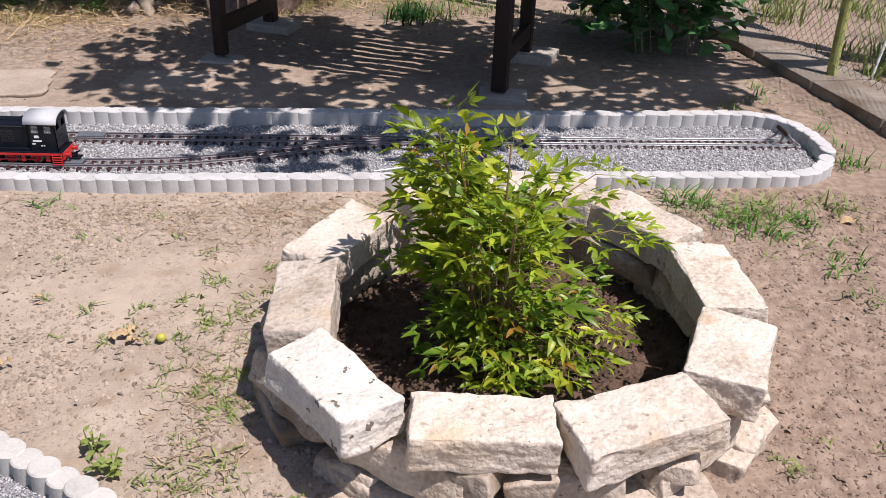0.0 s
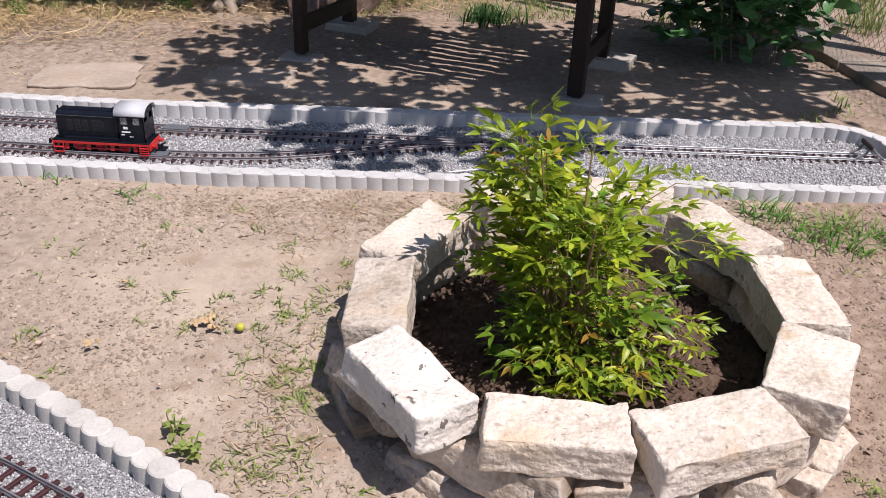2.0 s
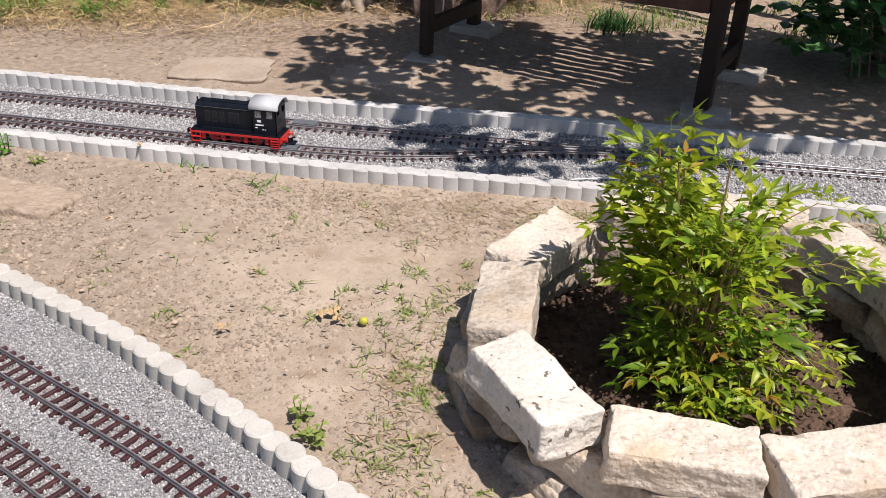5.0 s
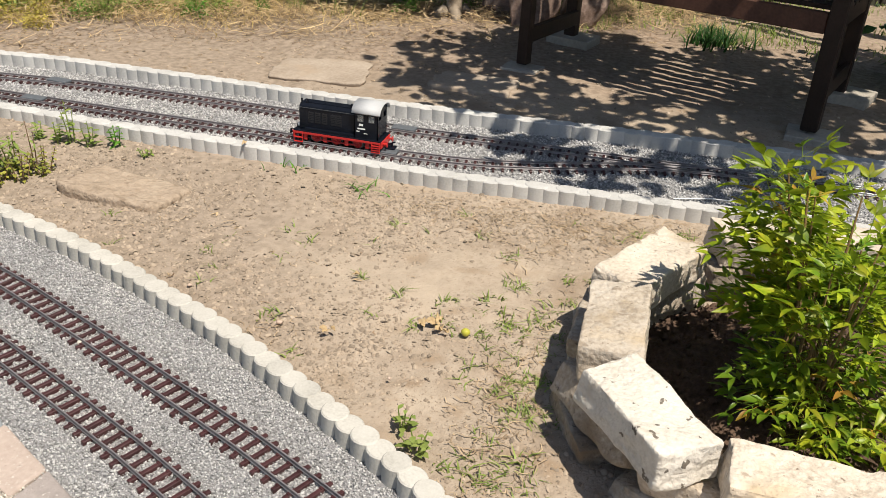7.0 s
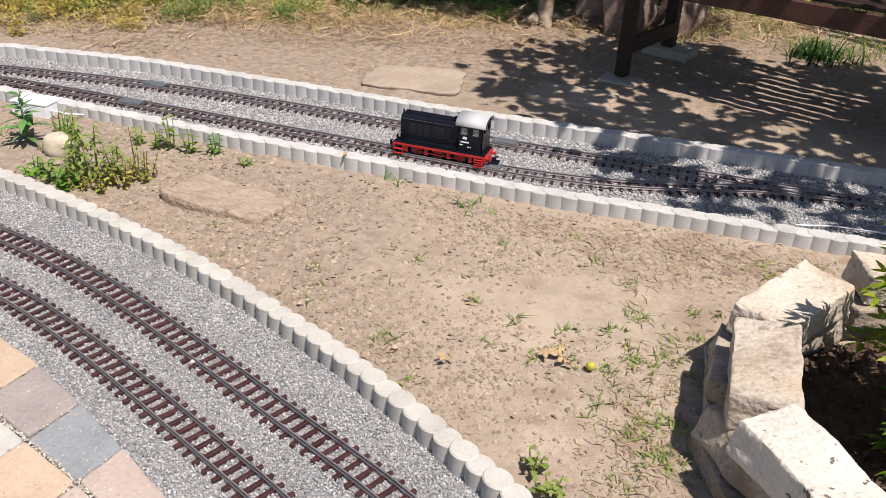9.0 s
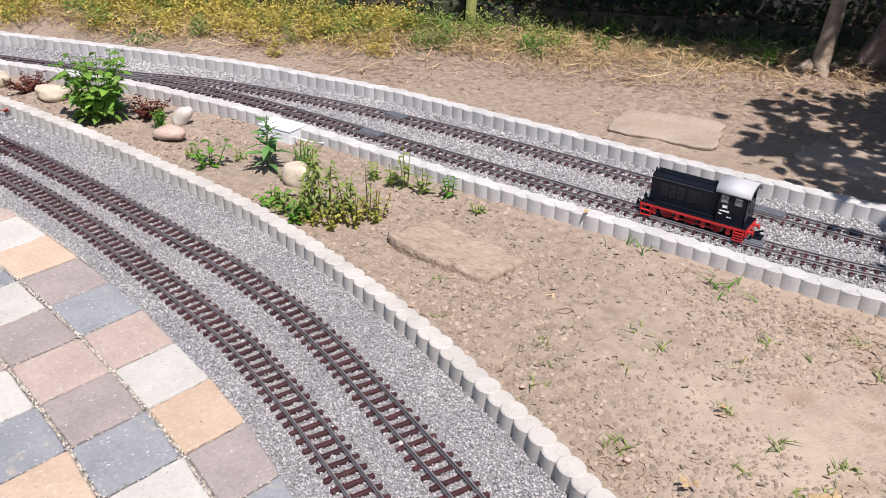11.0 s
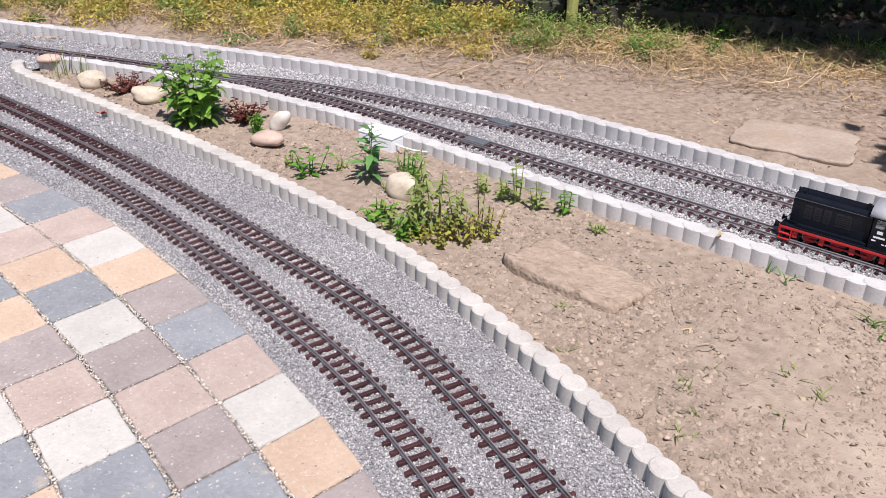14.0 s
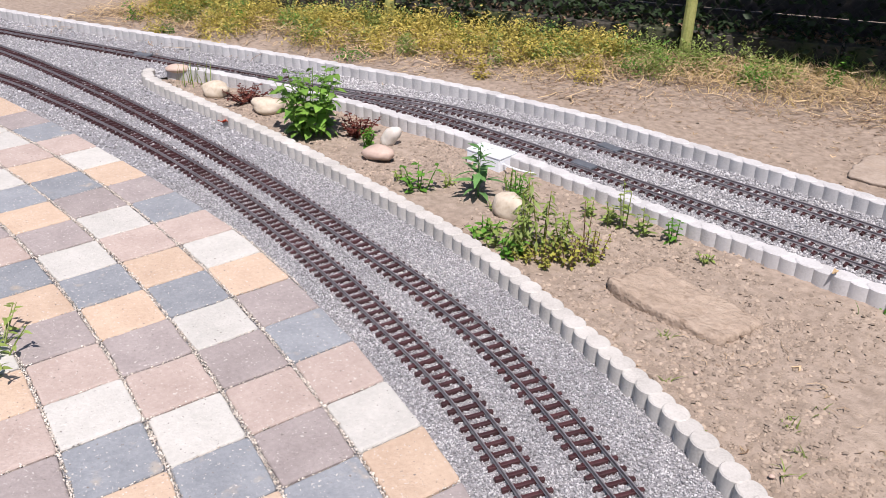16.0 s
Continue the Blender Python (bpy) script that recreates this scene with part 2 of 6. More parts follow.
WEED_BLUE = mat("bluish_weed_leaf", [(0.08, 0.20, 0.06), (0.16, 0.31, 0.10)], 8, 40, rough=0.45, bump=0.1, island=0.25, trans=0.25)
PURPLE = mat("purple_leaf", [(0.085, 0.022, 0.018), (0.17, 0.055, 0.035)], 8, 40, rough=0.5, bump=0.1, island=0.3, trans=0.2)
WEED_YELLOW = mat("yellow_weed_leaf", [(0.34, 0.31, 0.065), (0.62, 0.50, 0.14)], 5, 40, rough=0.5, bump=0.1, island=0.4, trans=0.38)
THATCH = mat("dry_stem", [(0.26, 0.185, 0.12), (0.42, 0.325, 0.22)], 9, 40, rough=0.8, bump=0.1, island=0.35)
WEED_MID = mat("sprout_leaf", [(0.14, 0.205, 0.050), (0.25, 0.30, 0.085)], 12, 40, rough=0.5, bump=0.1, island=0.35, trans=0.3)
WEED_OLIVE = mat("olive_weed_leaf", [(0.20, 0.24, 0.045), (0.36, 0.33, 0.07)], 12, 40, rough=0.5, bump=0.1, island=0.4, trans=0.3)
STALK = mat("brown_stalk", [(0.13, 0.082, 0.050), (0.29, 0.195, 0.12)], 9, 40, rough=0.8, bump=0.1, island=0.45)
STRAW = mat("straw", [(0.40, 0.285, 0.155), (0.60, 0.46, 0.28)], 9, 40, rough=0.7, bump=0.1, island=0.35, trans=0.15)
DRYGRASS = mat("dry_grass", [(0.44, 0.335, 0.12), (0.62, 0.48, 0.21)], 5, 30, rough=0.7, bump=0.1, island=0.4, trans=0.25)
BROWN_LEAF = mat("dead_leaf", [(0.33, 0.23, 0.13), (0.50, 0.385, 0.25)], 20, 60, bump=0.2, island=0.45)
CURLED = mat("curled_leaf", [(0.30, 0.20, 0.11), (0.52, 0.40, 0.23)], 60, 160, bump=0.3)
RED_LEAF = mat("fallen_red_leaf", [(0.30, 0.035, 0.02), (0.42, 0.07, 0.03)], 20, 60, bump=0.1)
FRUIT = mat("yellow_fruit", [(0.38, 0.38, 0.05), (0.50, 0.46, 0.08)], 30, 90, rough=0.4, bump=0.05)
LOCO_BLACK = mat("black_paint", [(0.0045, 0.006, 0.0105), (0.009, 0.0115, 0.0185)], 20, 150, rough=0.27, bump=0.05, sheen_spec=0.22)
LOCO_RED = mat("red_paint", [(0.50, 0.022, 0.022), (0.60, 0.035, 0.03)], 20, 150, rough=0.4, bump=0.05, sheen_spec=0.5)
LOCO_SILVER = mat("silver_paint", [(0.42, 0.435, 0.46), (0.50, 0.515, 0.54)], 10, 150, rough=0.62, metal=0.0, bump=0.05)
LOCO_GREY = mat("grey_panel", [(0.045, 0.048, 0.052), (0.07, 0.073, 0.078)], 30, 150, rough=0.5, bump=0.05)
LOCO_PANEL = mat("dark_panel", [(0.008, 0.0095, 0.013), (0.015, 0.017, 0.022)], 30, 150, rough=0.28, bump=0.05, sheen_spec=0.4)
LOCO_STEEL = mat("wheel_steel", [(0.20, 0.19, 0.19), (0.30, 0.29, 0.29)], 30, 150, rough=0.4, metal=0.8, bump=0.05)
WHITE_PAINT = mat("white_paint", [(0.76, 0.77, 0.79), (0.82, 0.83, 0.84)], 20, 150, rough=0.4, bump=0.05)
BOX_WHITE = mat("pale_plastic", [(0.72, 0.76, 0.80), (0.80, 0.83, 0.86)], 10, 150, rough=0.4, bump=0.05)
WIRE = mat("wire", [(0.05, 0.045, 0.04), (0.10, 0.09, 0.08)], 20, 90, rough=0.7, metal=0.2, bump=0.05)
# leaf green halved towards black: the deep shade is in the colour
HEDGE = mat("shaded_hedge_leaf", [(0.012, 0.028, 0.010), (0.030, 0.055, 0.018)], 6, 30, rough=0.6, bump=0.1, island=0.4, trans=0.15)
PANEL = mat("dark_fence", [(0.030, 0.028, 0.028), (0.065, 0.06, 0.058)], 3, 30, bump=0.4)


def glass(name):
    """Clear thin window glass."""
    m = bpy.data.materials.new(name)
    m.use_nodes = True
    b = m.node_tree.nodes["Principled BSDF"]
    b.inputs["Base Color"].default_value = (0.75, 0.78, 0.78, 1)
    b.inputs["Roughness"].default_value, b.inputs["Transmission Weight"].default_value, b.inputs["IOR"].default_value = 0.12, 0.75, 1.45
    return m


CAB_GLASS = glass("cab_glass")


# ---------- helpers ----------
def part(name, bm, material, parent=None, label="", smooth=False):
    me = bpy.data.meshes.new(name)
    bm.to_mesh(me)
    bm.free()
    me.materials.append(material)
    if smooth:
        me.polygons.foreach_set("use_smooth", [True] * len(me.polygons))
    ob = new(name, me)
    ob.parent = parent
    if label:
        ob["label"] = label
    return ob


def shared(name, me, m, parent):
    ob = new(name, me)
    ob.matrix_basis = m
    ob.parent = parent
    return ob


def thing(name, label, category, at=(0, 0, 0), rz=0.0, group="", kind=""):
    ob = new(name)
    ob.empty_display_size = 0.05
    ob.matrix_basis = pose(*at, 0, 0, rz)
    return tagged(ob, label, category, group, kind)


def mesh_np(name, verts, faces, material, smooth=False):
    """A mesh from arrays of vertices (n, 3) and triangles or quads (f, k)."""
    me = bpy.data.meshes.new(name)
    verts, faces = np.asarray(verts, np.float32), np.asarray(faces, np.int32)
    nf, k = faces.shape
    me.vertices.add(len(verts))
    me.vertices.foreach_set("co", verts.ravel())
    me.loops.add(nf * k)
    me.loops.foreach_set("vertex_index", faces.ravel())
    me.polygons.add(nf)
    me.polygons.foreach_set("loop_start", np.arange(nf, dtype=np.int32) * k)
    if smooth:
        me.polygons.foreach_set("use_smooth", np.ones(nf, bool))
    me.update(calc_edges=True)
    me.materials.append(material)
    return me


def soup(base_v, base_f, turns, places):
    """Copies of one small form: turns (n, 3, 3), places (n, 3)."""
    base_v, base_f = np.asarray(base_v, float), np.asarray(base_f)
    v = np.einsum("nij,kj->nki", turns, base_v) + places[:, None]
    f = base_f[None] + (np.arange(len(places)) * len(base_v))[:, None, None]
    return v.reshape(-1, 3), f.reshape(-1, base_f.shape[1])


def spin(rng, n, scale, tilt=math.pi):
    """Random turns with sizes; tilt bounds the lean from upright."""
    a, b, c = rng.uniform(0, 2 * math.pi, n), rng.uniform(-tilt, tilt, n), rng.uniform(0, 2 * math.pi, n)
    z, o = np.zeros(n), np.ones(n)
    rz = np.array([[np.cos(a), -np.sin(a), z], [np.sin(a), np.cos(a), z], [z, z, o]]).transpose(2, 0, 1)
    rx = np.array([[o, z, z], [z, np.cos(b), -np.sin(b)], [z, np.sin(b), np.cos(b)]]).transpose(2, 0, 1)
    rc = np.array([[np.cos(c), -np.sin(c), z], [np.sin(c), np.cos(c), z], [z, z, o]]).transpose(2, 0, 1)
    s = np.asarray(scale, float)
    if s.ndim == 1:
        s = np.repeat(s[:, None], 3, 1)
    return (rz @ rx @ rc) * s[:, None, :]


def smooth_line(pts, step):
    """A Catmull-Rom curve through the points, in even steps."""
    p = np.array(pts, float)
    p = np.vstack([2 * p[0] - p[1], p, 2 * p[-1] - p[-2]])
    out = []
    for i in range(1, len(p) - 2):
        t = np.linspace(0, 1, 24, endpoint=False)[:, None]
        a, b, c, d = p[i - 1 : i + 3]
        out.append(0.5 * (2 * b + (c - a) * t + (2 * a - 5 * b + 4 * c - d) * t**2 + (3 * b - a - 3 * c + d) * t**3))
    q = np.vstack([*out, p[-2:-1]])
    s = np.r_[0, np.cumsum(np.linalg.norm(np.diff(q, axis=0), axis=1))]
    at = np.arange(0, s[-1], step)
    return np.stack([np.interp(at, s, q[:, k]) for k in range(2)], 1)


def headings(line):
    d = np.gradient(line, axis=0)
    return np.arctan2(d[:, 1], d[:, 0])


def inside(poly, x, y):
    x, y = np.asarray(x, float), np.asarray(y, float)
    hit = np.zeros(x.shape, bool)
    for (ax, ay), (bx, by) in zip(poly, np.roll(poly, -1, 0)):
        if ay != by:
            hit ^= ((ay > y) != (by > y)) & (x < (bx - ax) * (y - ay) / (by - ay) + ax)
    return hit


def box(bm, x0, x1, y0, y1, z0, z1, bevel=0.0, segs=1):
    r = bmesh.ops.create_cube(bm, size=1)
    for v in r["verts"]:
        v.co = Vector(((x0, x1)[v.co.x > 0], (y0, y1)[v.co.y > 0], (z0, z1)[v.co.z > 0]))
    if bevel:
        es = list({e for v in r["verts"] for e in v.link_edges})
        bmesh.ops.bevel(bm, geom=es, offset=bevel, segments=segs, affect="EDGES", profile=0.6)
    return bm


def cyl(bm, a, b, r0, r1=None, seg=10):
    """A tapered round bar from a to b."""
    a, b = Vector(a), Vector(b)
    d = b - a
    m = Matrix.Translation((a + b) / 2) @ d.to_track_quat("Z", "Y").to_matrix().to_4x4()
    bmesh.ops.create_cone(bm, cap_ends=True, segments=seg, radius1=r0, radius2=r0 if r1 is None else r1, depth=d.length, matrix=m)
    return bm


def tube(bm, pts, radii, seg=7):
    """A bent tapered tube through the points."""
    rings = []
    pts = [Vector(p) for p in pts]
    for i, p in enumerate(pts):
        d = (pts[min(i + 1, len(pts) - 1)] - pts[max(i - 1, 0)]).normalized()
        q = d.to_track_quat("Z", "Y")
        rings.append([bm.verts.new(p + q @ Vector((math.cos(6.2832 * k / seg), math.sin(6.2832 * k / seg), 0)) * radii[i]) for k in range(seg)])
    for a, b in zip(rings, rings[1:]):
        for k in range(seg):
            bm.faces.new((a[k], a[(k + 1) % seg], b[(k + 1) % seg], b[k]))
    bm.faces.new(rings[0][::-1])
    bm.faces.new(rings[-1])
    return bm


def lump(rng, sx, sy, sz, sub=2, rough=0.15, square=0.0, freq=2.0):
    """A stone: a ball (or with square > 0 a squarish block) with uneven faces. Full size sx, sy, sz."""
    bm = bmesh.new()
    off = Vector(rng.uniform(-50, 50, 3))
    if square:
        bmesh.ops.create_cube(bm, size=1)
        bmesh.ops.bevel(bm, geom=list(bm.edges), offset=0.11 - 0.05 * square, segments=2, affect="EDGES", profile=0.5)
        bmesh.ops.subdivide_edges(bm, edges=[e for e in bm.edges if e.calc_length() > 0.3], cuts=sub * 5, use_grid_fill=True)
        bmesh.ops.triangulate(bm, faces=list(bm.faces))
    else:
        bmesh.ops.create_icosphere(bm, subdivisions=sub, radius=0.5)
    size = Vector((sx, sy, sz))
    for v in bm.verts:
        p = v.co * freq + off
        k = noise.noise(p) * rough + noise.noise(p * 3.1) * rough * 0.45
        v.co = v.co * (1 + k) * size
        if square:
            q = v.co * 22 + off
            chip = 0.006 * noise.noise(q) + 0.0045 * noise.noise(q * 2.3) - 0.012 * max(0.0, noise.noise(q * 0.55) - 0.25)
            v.co += v.co.normalized() * chip * (1.0 if square > 0.6 else 1.6)
    return bm


# ---------- lines of the plan ----------
LINE_C = smooth_line([(0.75, 0.50), (0.40, 0.77), (0.05, 1.01), (-0.25, 1.19), (-0.53, 1.352), (-0.70, 1.465), (-0.90, 1.585), (-1.08, 1.69), (-1.33, 1.825), (-1.60, 1.947), (-1.88, 2.065), (-2.20, 2.175), (-2.60, 2.285), (-3.0, 2.37), (-3.5, 2.42), (-4.1, 2.46), (-4.78, 2.475), (-5.35, 2.472), (-5.60, 2.49), (-5.72, 2.55)], 0.0595) + (-0.005, -0.018)
LINE_D = smooth_line([(-5.69, 2.63), (-5.56, 2.715), (-5.23, 2.82), (-4.95, 2.90), (-4.49, 3.0), (-4.12, 3.042), (-3.75, 3.075), (-3.3, 3.06), (-2.6, 3.045), (-1.8, 3.05), (-1.1, 3.055), (-0.7, 3.08), (-0.3, 3.10), (0.1, 3.13), (0.77, 3.17), (1.24, 3.19), (1.6, 3.215), (1.72, 3.25), (1.81, 3.33), (1.865, 3.43)], 0.0615) + (0.0, 0.045)
LINE_E = smooth_line([(1.893, 3.49), (1.90, 3.60), (1.893, 3.69), (1.87, 3.79), (1.82, 3.87), (1.74, 3.925), (1.6, 3.945), (1.3, 3.92), (0.77, 3.885), (0.2, 3.86), (-0.3, 3.845), (-0.83, 3.815), (-1.4, 3.785), (-1.9, 3.77), (-2.6, 3.77), (-3.3, 3.765), (-3.6, 3.735), (-3.95, 3.685), (-4.3, 3.625), (-5.06, 3.405), (-5.62, 3.22), (-6.33, 2.975), (-7.05, 2.72), (-7.9, 2.44), (-9.2, 2.03)], 0.0615) + (0.0, 0.045)
T1 = [(-9.0, 1.30), (-7.6, 1.66), (-6.23, 1.90), (-5.64, 1.96), (-5.04, 2.0), (-4.5, 2.012), (-3.97, 1.992), (-3.48, 1.94), (-3.045, 1.87), (-2.68, 1.797), (-2.36, 1.725), (-2.13, 1.648), (-1.9, 1.56), (-1.63, 1.446), (-1.41, 1.35), (-1.27, 1.288), (-0.9, 1.105), (-0.5, 0.875), (0.0, 0.55), (0.4, 0.26)]
T2 = [(-9.0, 1.72), (-7.6, 2.02), (-6.8, 2.13), (-6.166, 2.175), (-5.47, 2.20), (-4.85, 2.20), (-4.29, 2.183), (-3.8, 2.15), (-3.34, 2.10), (-2.98, 2.058), (-2.65, 2.01), (-2.38, 1.95), (-2.1, 1.858), (-1.84, 1.753), (-1.597, 1.652), (-1.373, 1.555), (-1.178, 1.473), (-1.0, 1.393), (-0.6, 1.19), (-0.2, 0.955), (0.3, 0.62), (0.6, 0.39)]
T3 = [(-9.0, 1.83), (-7.46, 2.292), (-6.93, 2.471), (-6.43, 2.64), (-5.97, 2.785), (-5.57, 2.925), (-5.15, 3.055), (-4.75, 3.165), (-4.36, 3.245), (-3.94, 3.29), (-3.5, 3.303), (-3.0, 3.303), (-2.2, 3.305), (-1.6, 3.303), (-1.25, 3.305), (-0.964, 3.335), (-0.743, 3.39), (-0.518, 3.47), (-0.283, 3.56), (-0.061, 3.615), (0.16, 3.639)]
T4 = [(-5.10, 3.07), (-4.75, 3.20), (-4.45, 3.335), (-4.13, 3.43), (-3.77, 3.497), (-3.45, 3.548), (-3.14, 3.58), (-2.85, 3.598), (-2.3, 3.61), (-1.7, 3.605), (-1.2, 3.604), (-0.5, 3.622), (0.0, 3.635), (0.47, 3.65), (1.0, 3.67), (1.4, 3.685), (1.84, 3.702)]
GRAVEL_POLY = np.vstack([LINE_C, LINE_D, LINE_E, [(-9.4, 1.9), (-9.4, -1.45), (0.95, -1.45), (1.2, 0.05)]])
RING = Vector((0.325, 2.06))


def ground_z(x, y):
    """Height of the bare soil: low mounds and crumbs; a little sunk under the ballast and in the planter."""
    z = np.array([0.022 * noise.noise((a * 0.9, b * 0.9, 3.3)) + 0.008 * noise.noise((a * 5, b * 5, 1.1)) + 0.0055 * noise.noise((a * 15, b * 15, 7.7)) + 0.0048 * noise.noise((a * 34, b * 34, 2.2)) * max(0.0, noise.noise((a * 1.7, b * 1.7, 9.0)) + 0.3) + (0.014 * noise.noise((a * 10, b * 16, 5.0)) + 0.012 * noise.noise((a * 27, b * 27, 5.0)) if a > 0.9 and b < 3.2 else 0.0) for a, b in zip(x, y)])
    z = z - 0.006
    z[inside(GRAVEL_POLY, x, y)] = -0.03
    z[np.hypot(x - RING.x, y - RING.y) < 0.55] = -0.09
    return z


# ---------- ground ----------
def build_ground():
    xs = np.r_[-3000, -400, -60, -20, -12, np.r_[np.arange(-9.5, -5.8, 0.04), np.arange(-5.8, -2.9, 0.02), np.arange(-2.9, 2.4, 0.013), np.arange(2.4, 4.0, 0.04)], 5, 8, 15, 60, 400, 3000]
    ys = np.r_[-3000, -400, -60, -15, -6, -2, np.r_[np.arange(0.3, 1.2, 0.04), np.arange(1.2, 3.2, 0.013), np.arange(3.2, 3.8, 0.032), np.arange(3.8, 5.4, 0.015), np.arange(5.4, 7.6, 0.03)], 8.5, 10, 15, 60, 400, 3000]
    gx, gy = np.meshgrid(xs, ys)
    near = (abs(gx) < 10) & (gy > 0) & (gy < 8)
    z = np.full(gx.shape, -0.03)
    z[near] = ground_z(gx[near], gy[near])
    nx = len(xs)
    a = (np.arange(len(ys) - 1)[:, None] * nx + np.arange(nx - 1)[None]).ravel()
    me = mesh_np("ground", np.stack([gx, gy, z], -1).reshape(-1, 3), np.stack([a, a + 1, a + nx + 1, a + nx], 1), DIRT, True)
    tagged(new("ground", me), "dry sandy garden soil with crumbs and sparse weeds", "ground", kind="structure")


build_ground()


def build_ballast():
    c = 0.04
    gx, gy = np.meshgrid(np.arange(-9.4, 2.4, c), np.arange(-2.4, 4.1, c))
    ok = inside(GRAVEL_POLY, gx, gy)
    x, y = gx[ok], gy[ok]
    k = c / 2
    V = np.stack([np.stack([x + a, y + b, np.full(len(x), 0.0)], -1) for a, b in ((-k, -k), (k, -k), (k, k), (-k, k))], 1).reshape(-1, 3)
    ob = new("ballast_bed", mesh_np("ballast_bed", V, np.arange(len(V)).reshape(-1, 4), GRAVEL))
    tagged(ob, "fine grey gravel bed under the garden railway tracks", "gravel bed", kind="structure")


build_ballast()

PAVER_EDGE = [(-9.2, 1.06), (-7.6, 1.44), (-6.3, 1.70), (-5.56, 1.775), (-5.04, 1.805), (-4.55, 1.82), (-4.06, 1.825), (-3.63, 1.82), (-3.4, 1.80), (-3.17, 1.765), (-2.94, 1.715), (-2.71, 1.67), (-2.49, 1.612), (-2.28, 1.555), (-2.08, 1.49), (-1.8, 1.37), (-1.5, 1.22), (-1.2, 1.06), (-0.8, 0.84), (-0.4, 0.58), (0.1, 0.24), (0.6, -0.15)]
EDGE = smooth_line(PAVER_EDGE, 0.05)


def node(i, j):
    """A corner of the paving, whose rows follow the bend of the tracks."""
    return Vector((-3.6524 + 0.2222 * i + 0.0101 * j - 0.00127 * i * i + 0.00264 * i * j, 1.1654 - 0.01745 * i + 0.21735 * j - 0.00303 * i * i - 0.00145 * i * j))


def below_edge(x, y):
    return y < np.interp(x, EDGE[:, 0], EDGE[:, 1])


def build_gravel():
    rng = np.random.default_rng(4)
    form = np.array([(1.1, 0, 0), (-0.6, 0.95, 0.1), (-0.55, -1.0, 0), (0.1, 0, 1.0), (0, 0.1, -1.0)])
    tri = np.array([(0, 1, 3), (1, 2, 3), (2, 0, 3), (1, 0, 4), (2, 1, 4), (0, 2, 4)])

    def chips(x0, x1, y0, y1, n, lo, hi):
        x, y = rng.uniform(x0, x1, n), rng.uniform(y0, y1, n)
        ok = inside(GRAVEL_POLY, x, y) & ~below_edge(x, y + 0.03)
        x, y = x[ok], y[ok]
        n = len(x)
        s = rng.uniform(lo, hi, (n, 1)) * rng.uniform(0.5, 1.35, (n, 3))
        z = rng.uniform(-0.002, 0.0048, n)
        return soup(form, tri, spin(rng, n, s), np.stack([x, y, z], 1))

    P = []
    for i in range(-13, 13):
        for j in range(-6, 5):
            for q, m, wide in ((node(i + 1, j), 150, 0.0034), (node(i, j + 1), 22, 0.0016)):
                t = rng.uniform(0, 1, m)[:, None]
                P.append(np.array(node(i, j))[None] * (1 - t) + np.array(q)[None] * t + rng.normal(0, wide, (m, 2)))
    P = np.vstack(P)
    P = P[below_edge(P[:, 0], P[:, 1])]
    n = len(P)
    s = rng.uniform(0.0022, 0.0046, (n, 1)) * rng.uniform(0.65, 1.2, (n, 3))
    v, f = soup(form, tri, spin(rng, n, s), np.stack([P[:, 0], P[:, 1], rng.uniform(0.004, 0.0105, n)], 1))
    tagged(new("joint_grit", mesh_np("joint_grit", v, f, GRIT)), "pale grit in the paving joints", "grit", kind="stuff")
    for zone, (x0, x1, y0, y1, n, lo, hi) in enumerate([(-4.2, 0.6, 0.2, 2.5, 400000, 0.0023, 0.0050), (-9.0, -4.2, 1.0, 3.6, 52000, 0.0044, 0.0080), (-5.2, 2.0, 3.0, 4.0, 84000, 0.0040, 0.0074)]):
        v, f = chips(x0, x1, y0, y1, n, lo, hi)
        tagged(new("gravel", mesh_np("gravel", v, f, CHIP)), "loose fine grey and white gravel chippings between the tracks", "gravel", kind="stuff")


build_gravel()


# ---------- stone ring ----------
def hewn_block(rng, sx, sy, sz, cuts=22, worn=0.009, skew=0.007):
    """A rough-hewn stone block: flat faces, skewed corners, worn and chipped edges. Full size sx, sy, sz."""
    bm = bmesh.new()
    bmesh.ops.create_cube(bm, size=2)
    bmesh.ops.subdivide_edges(bm, edges=list(bm.edges), cuts=cuts, use_grid_fill=True)
    off = Vector(rng.uniform(-50, 50, 3))
    half = Vector((sx, sy, sz)) / 2
    corner = rng.uniform(-skew, skew, (2, 2, 2, 3)) * (1.3, 1.0, 0.7)
    for v in bm.verts:
        c = Vector([math.copysign(1 - (1 - min(1.0, abs(k))) ** 1.6, k) for k in v.co])
        p = Vector((c.x * half.x, c.y * half.y, c.z * half.z))
        q0 = p * 11 + off
        chip = max(0.0, noise.noise(q0) + 0.15)
        r = worn * (0.5 + 3.6 * chip * chip)
        core = Vector([max(-(h - r), min(h - r, k)) for h, k in zip(half, p)])
        d = p - core
        n = d.normalized() if d.length > 1e-6 else Vector((0, 0, 1))
        p = core + n * r
        p += n * (0.0070 * noise.noise(q0 * 0.8) + 0.0045 * noise.noise(q0 * 2.6) + 0.0028 * noise.noise(q0 * 5.5) - 0.012 * max(0.0, noise.noise(q0 * 1.5 + Vector((9, 0, 0))) - 0.42))
        a, b, e = [(k + 1) / 2 for k in c]
        w = Vector((0, 0, 0))
        for i, wi in ((0, 1 - a), (1, a)):
            for j, wj in ((0, 1 - b), (1, b)):
                for k, wk in ((0, 1 - e), (1, e)):
                    w += Vector(corner[i, j, k]) * (wi * wj * wk)
        v.co = p + w
    return bm


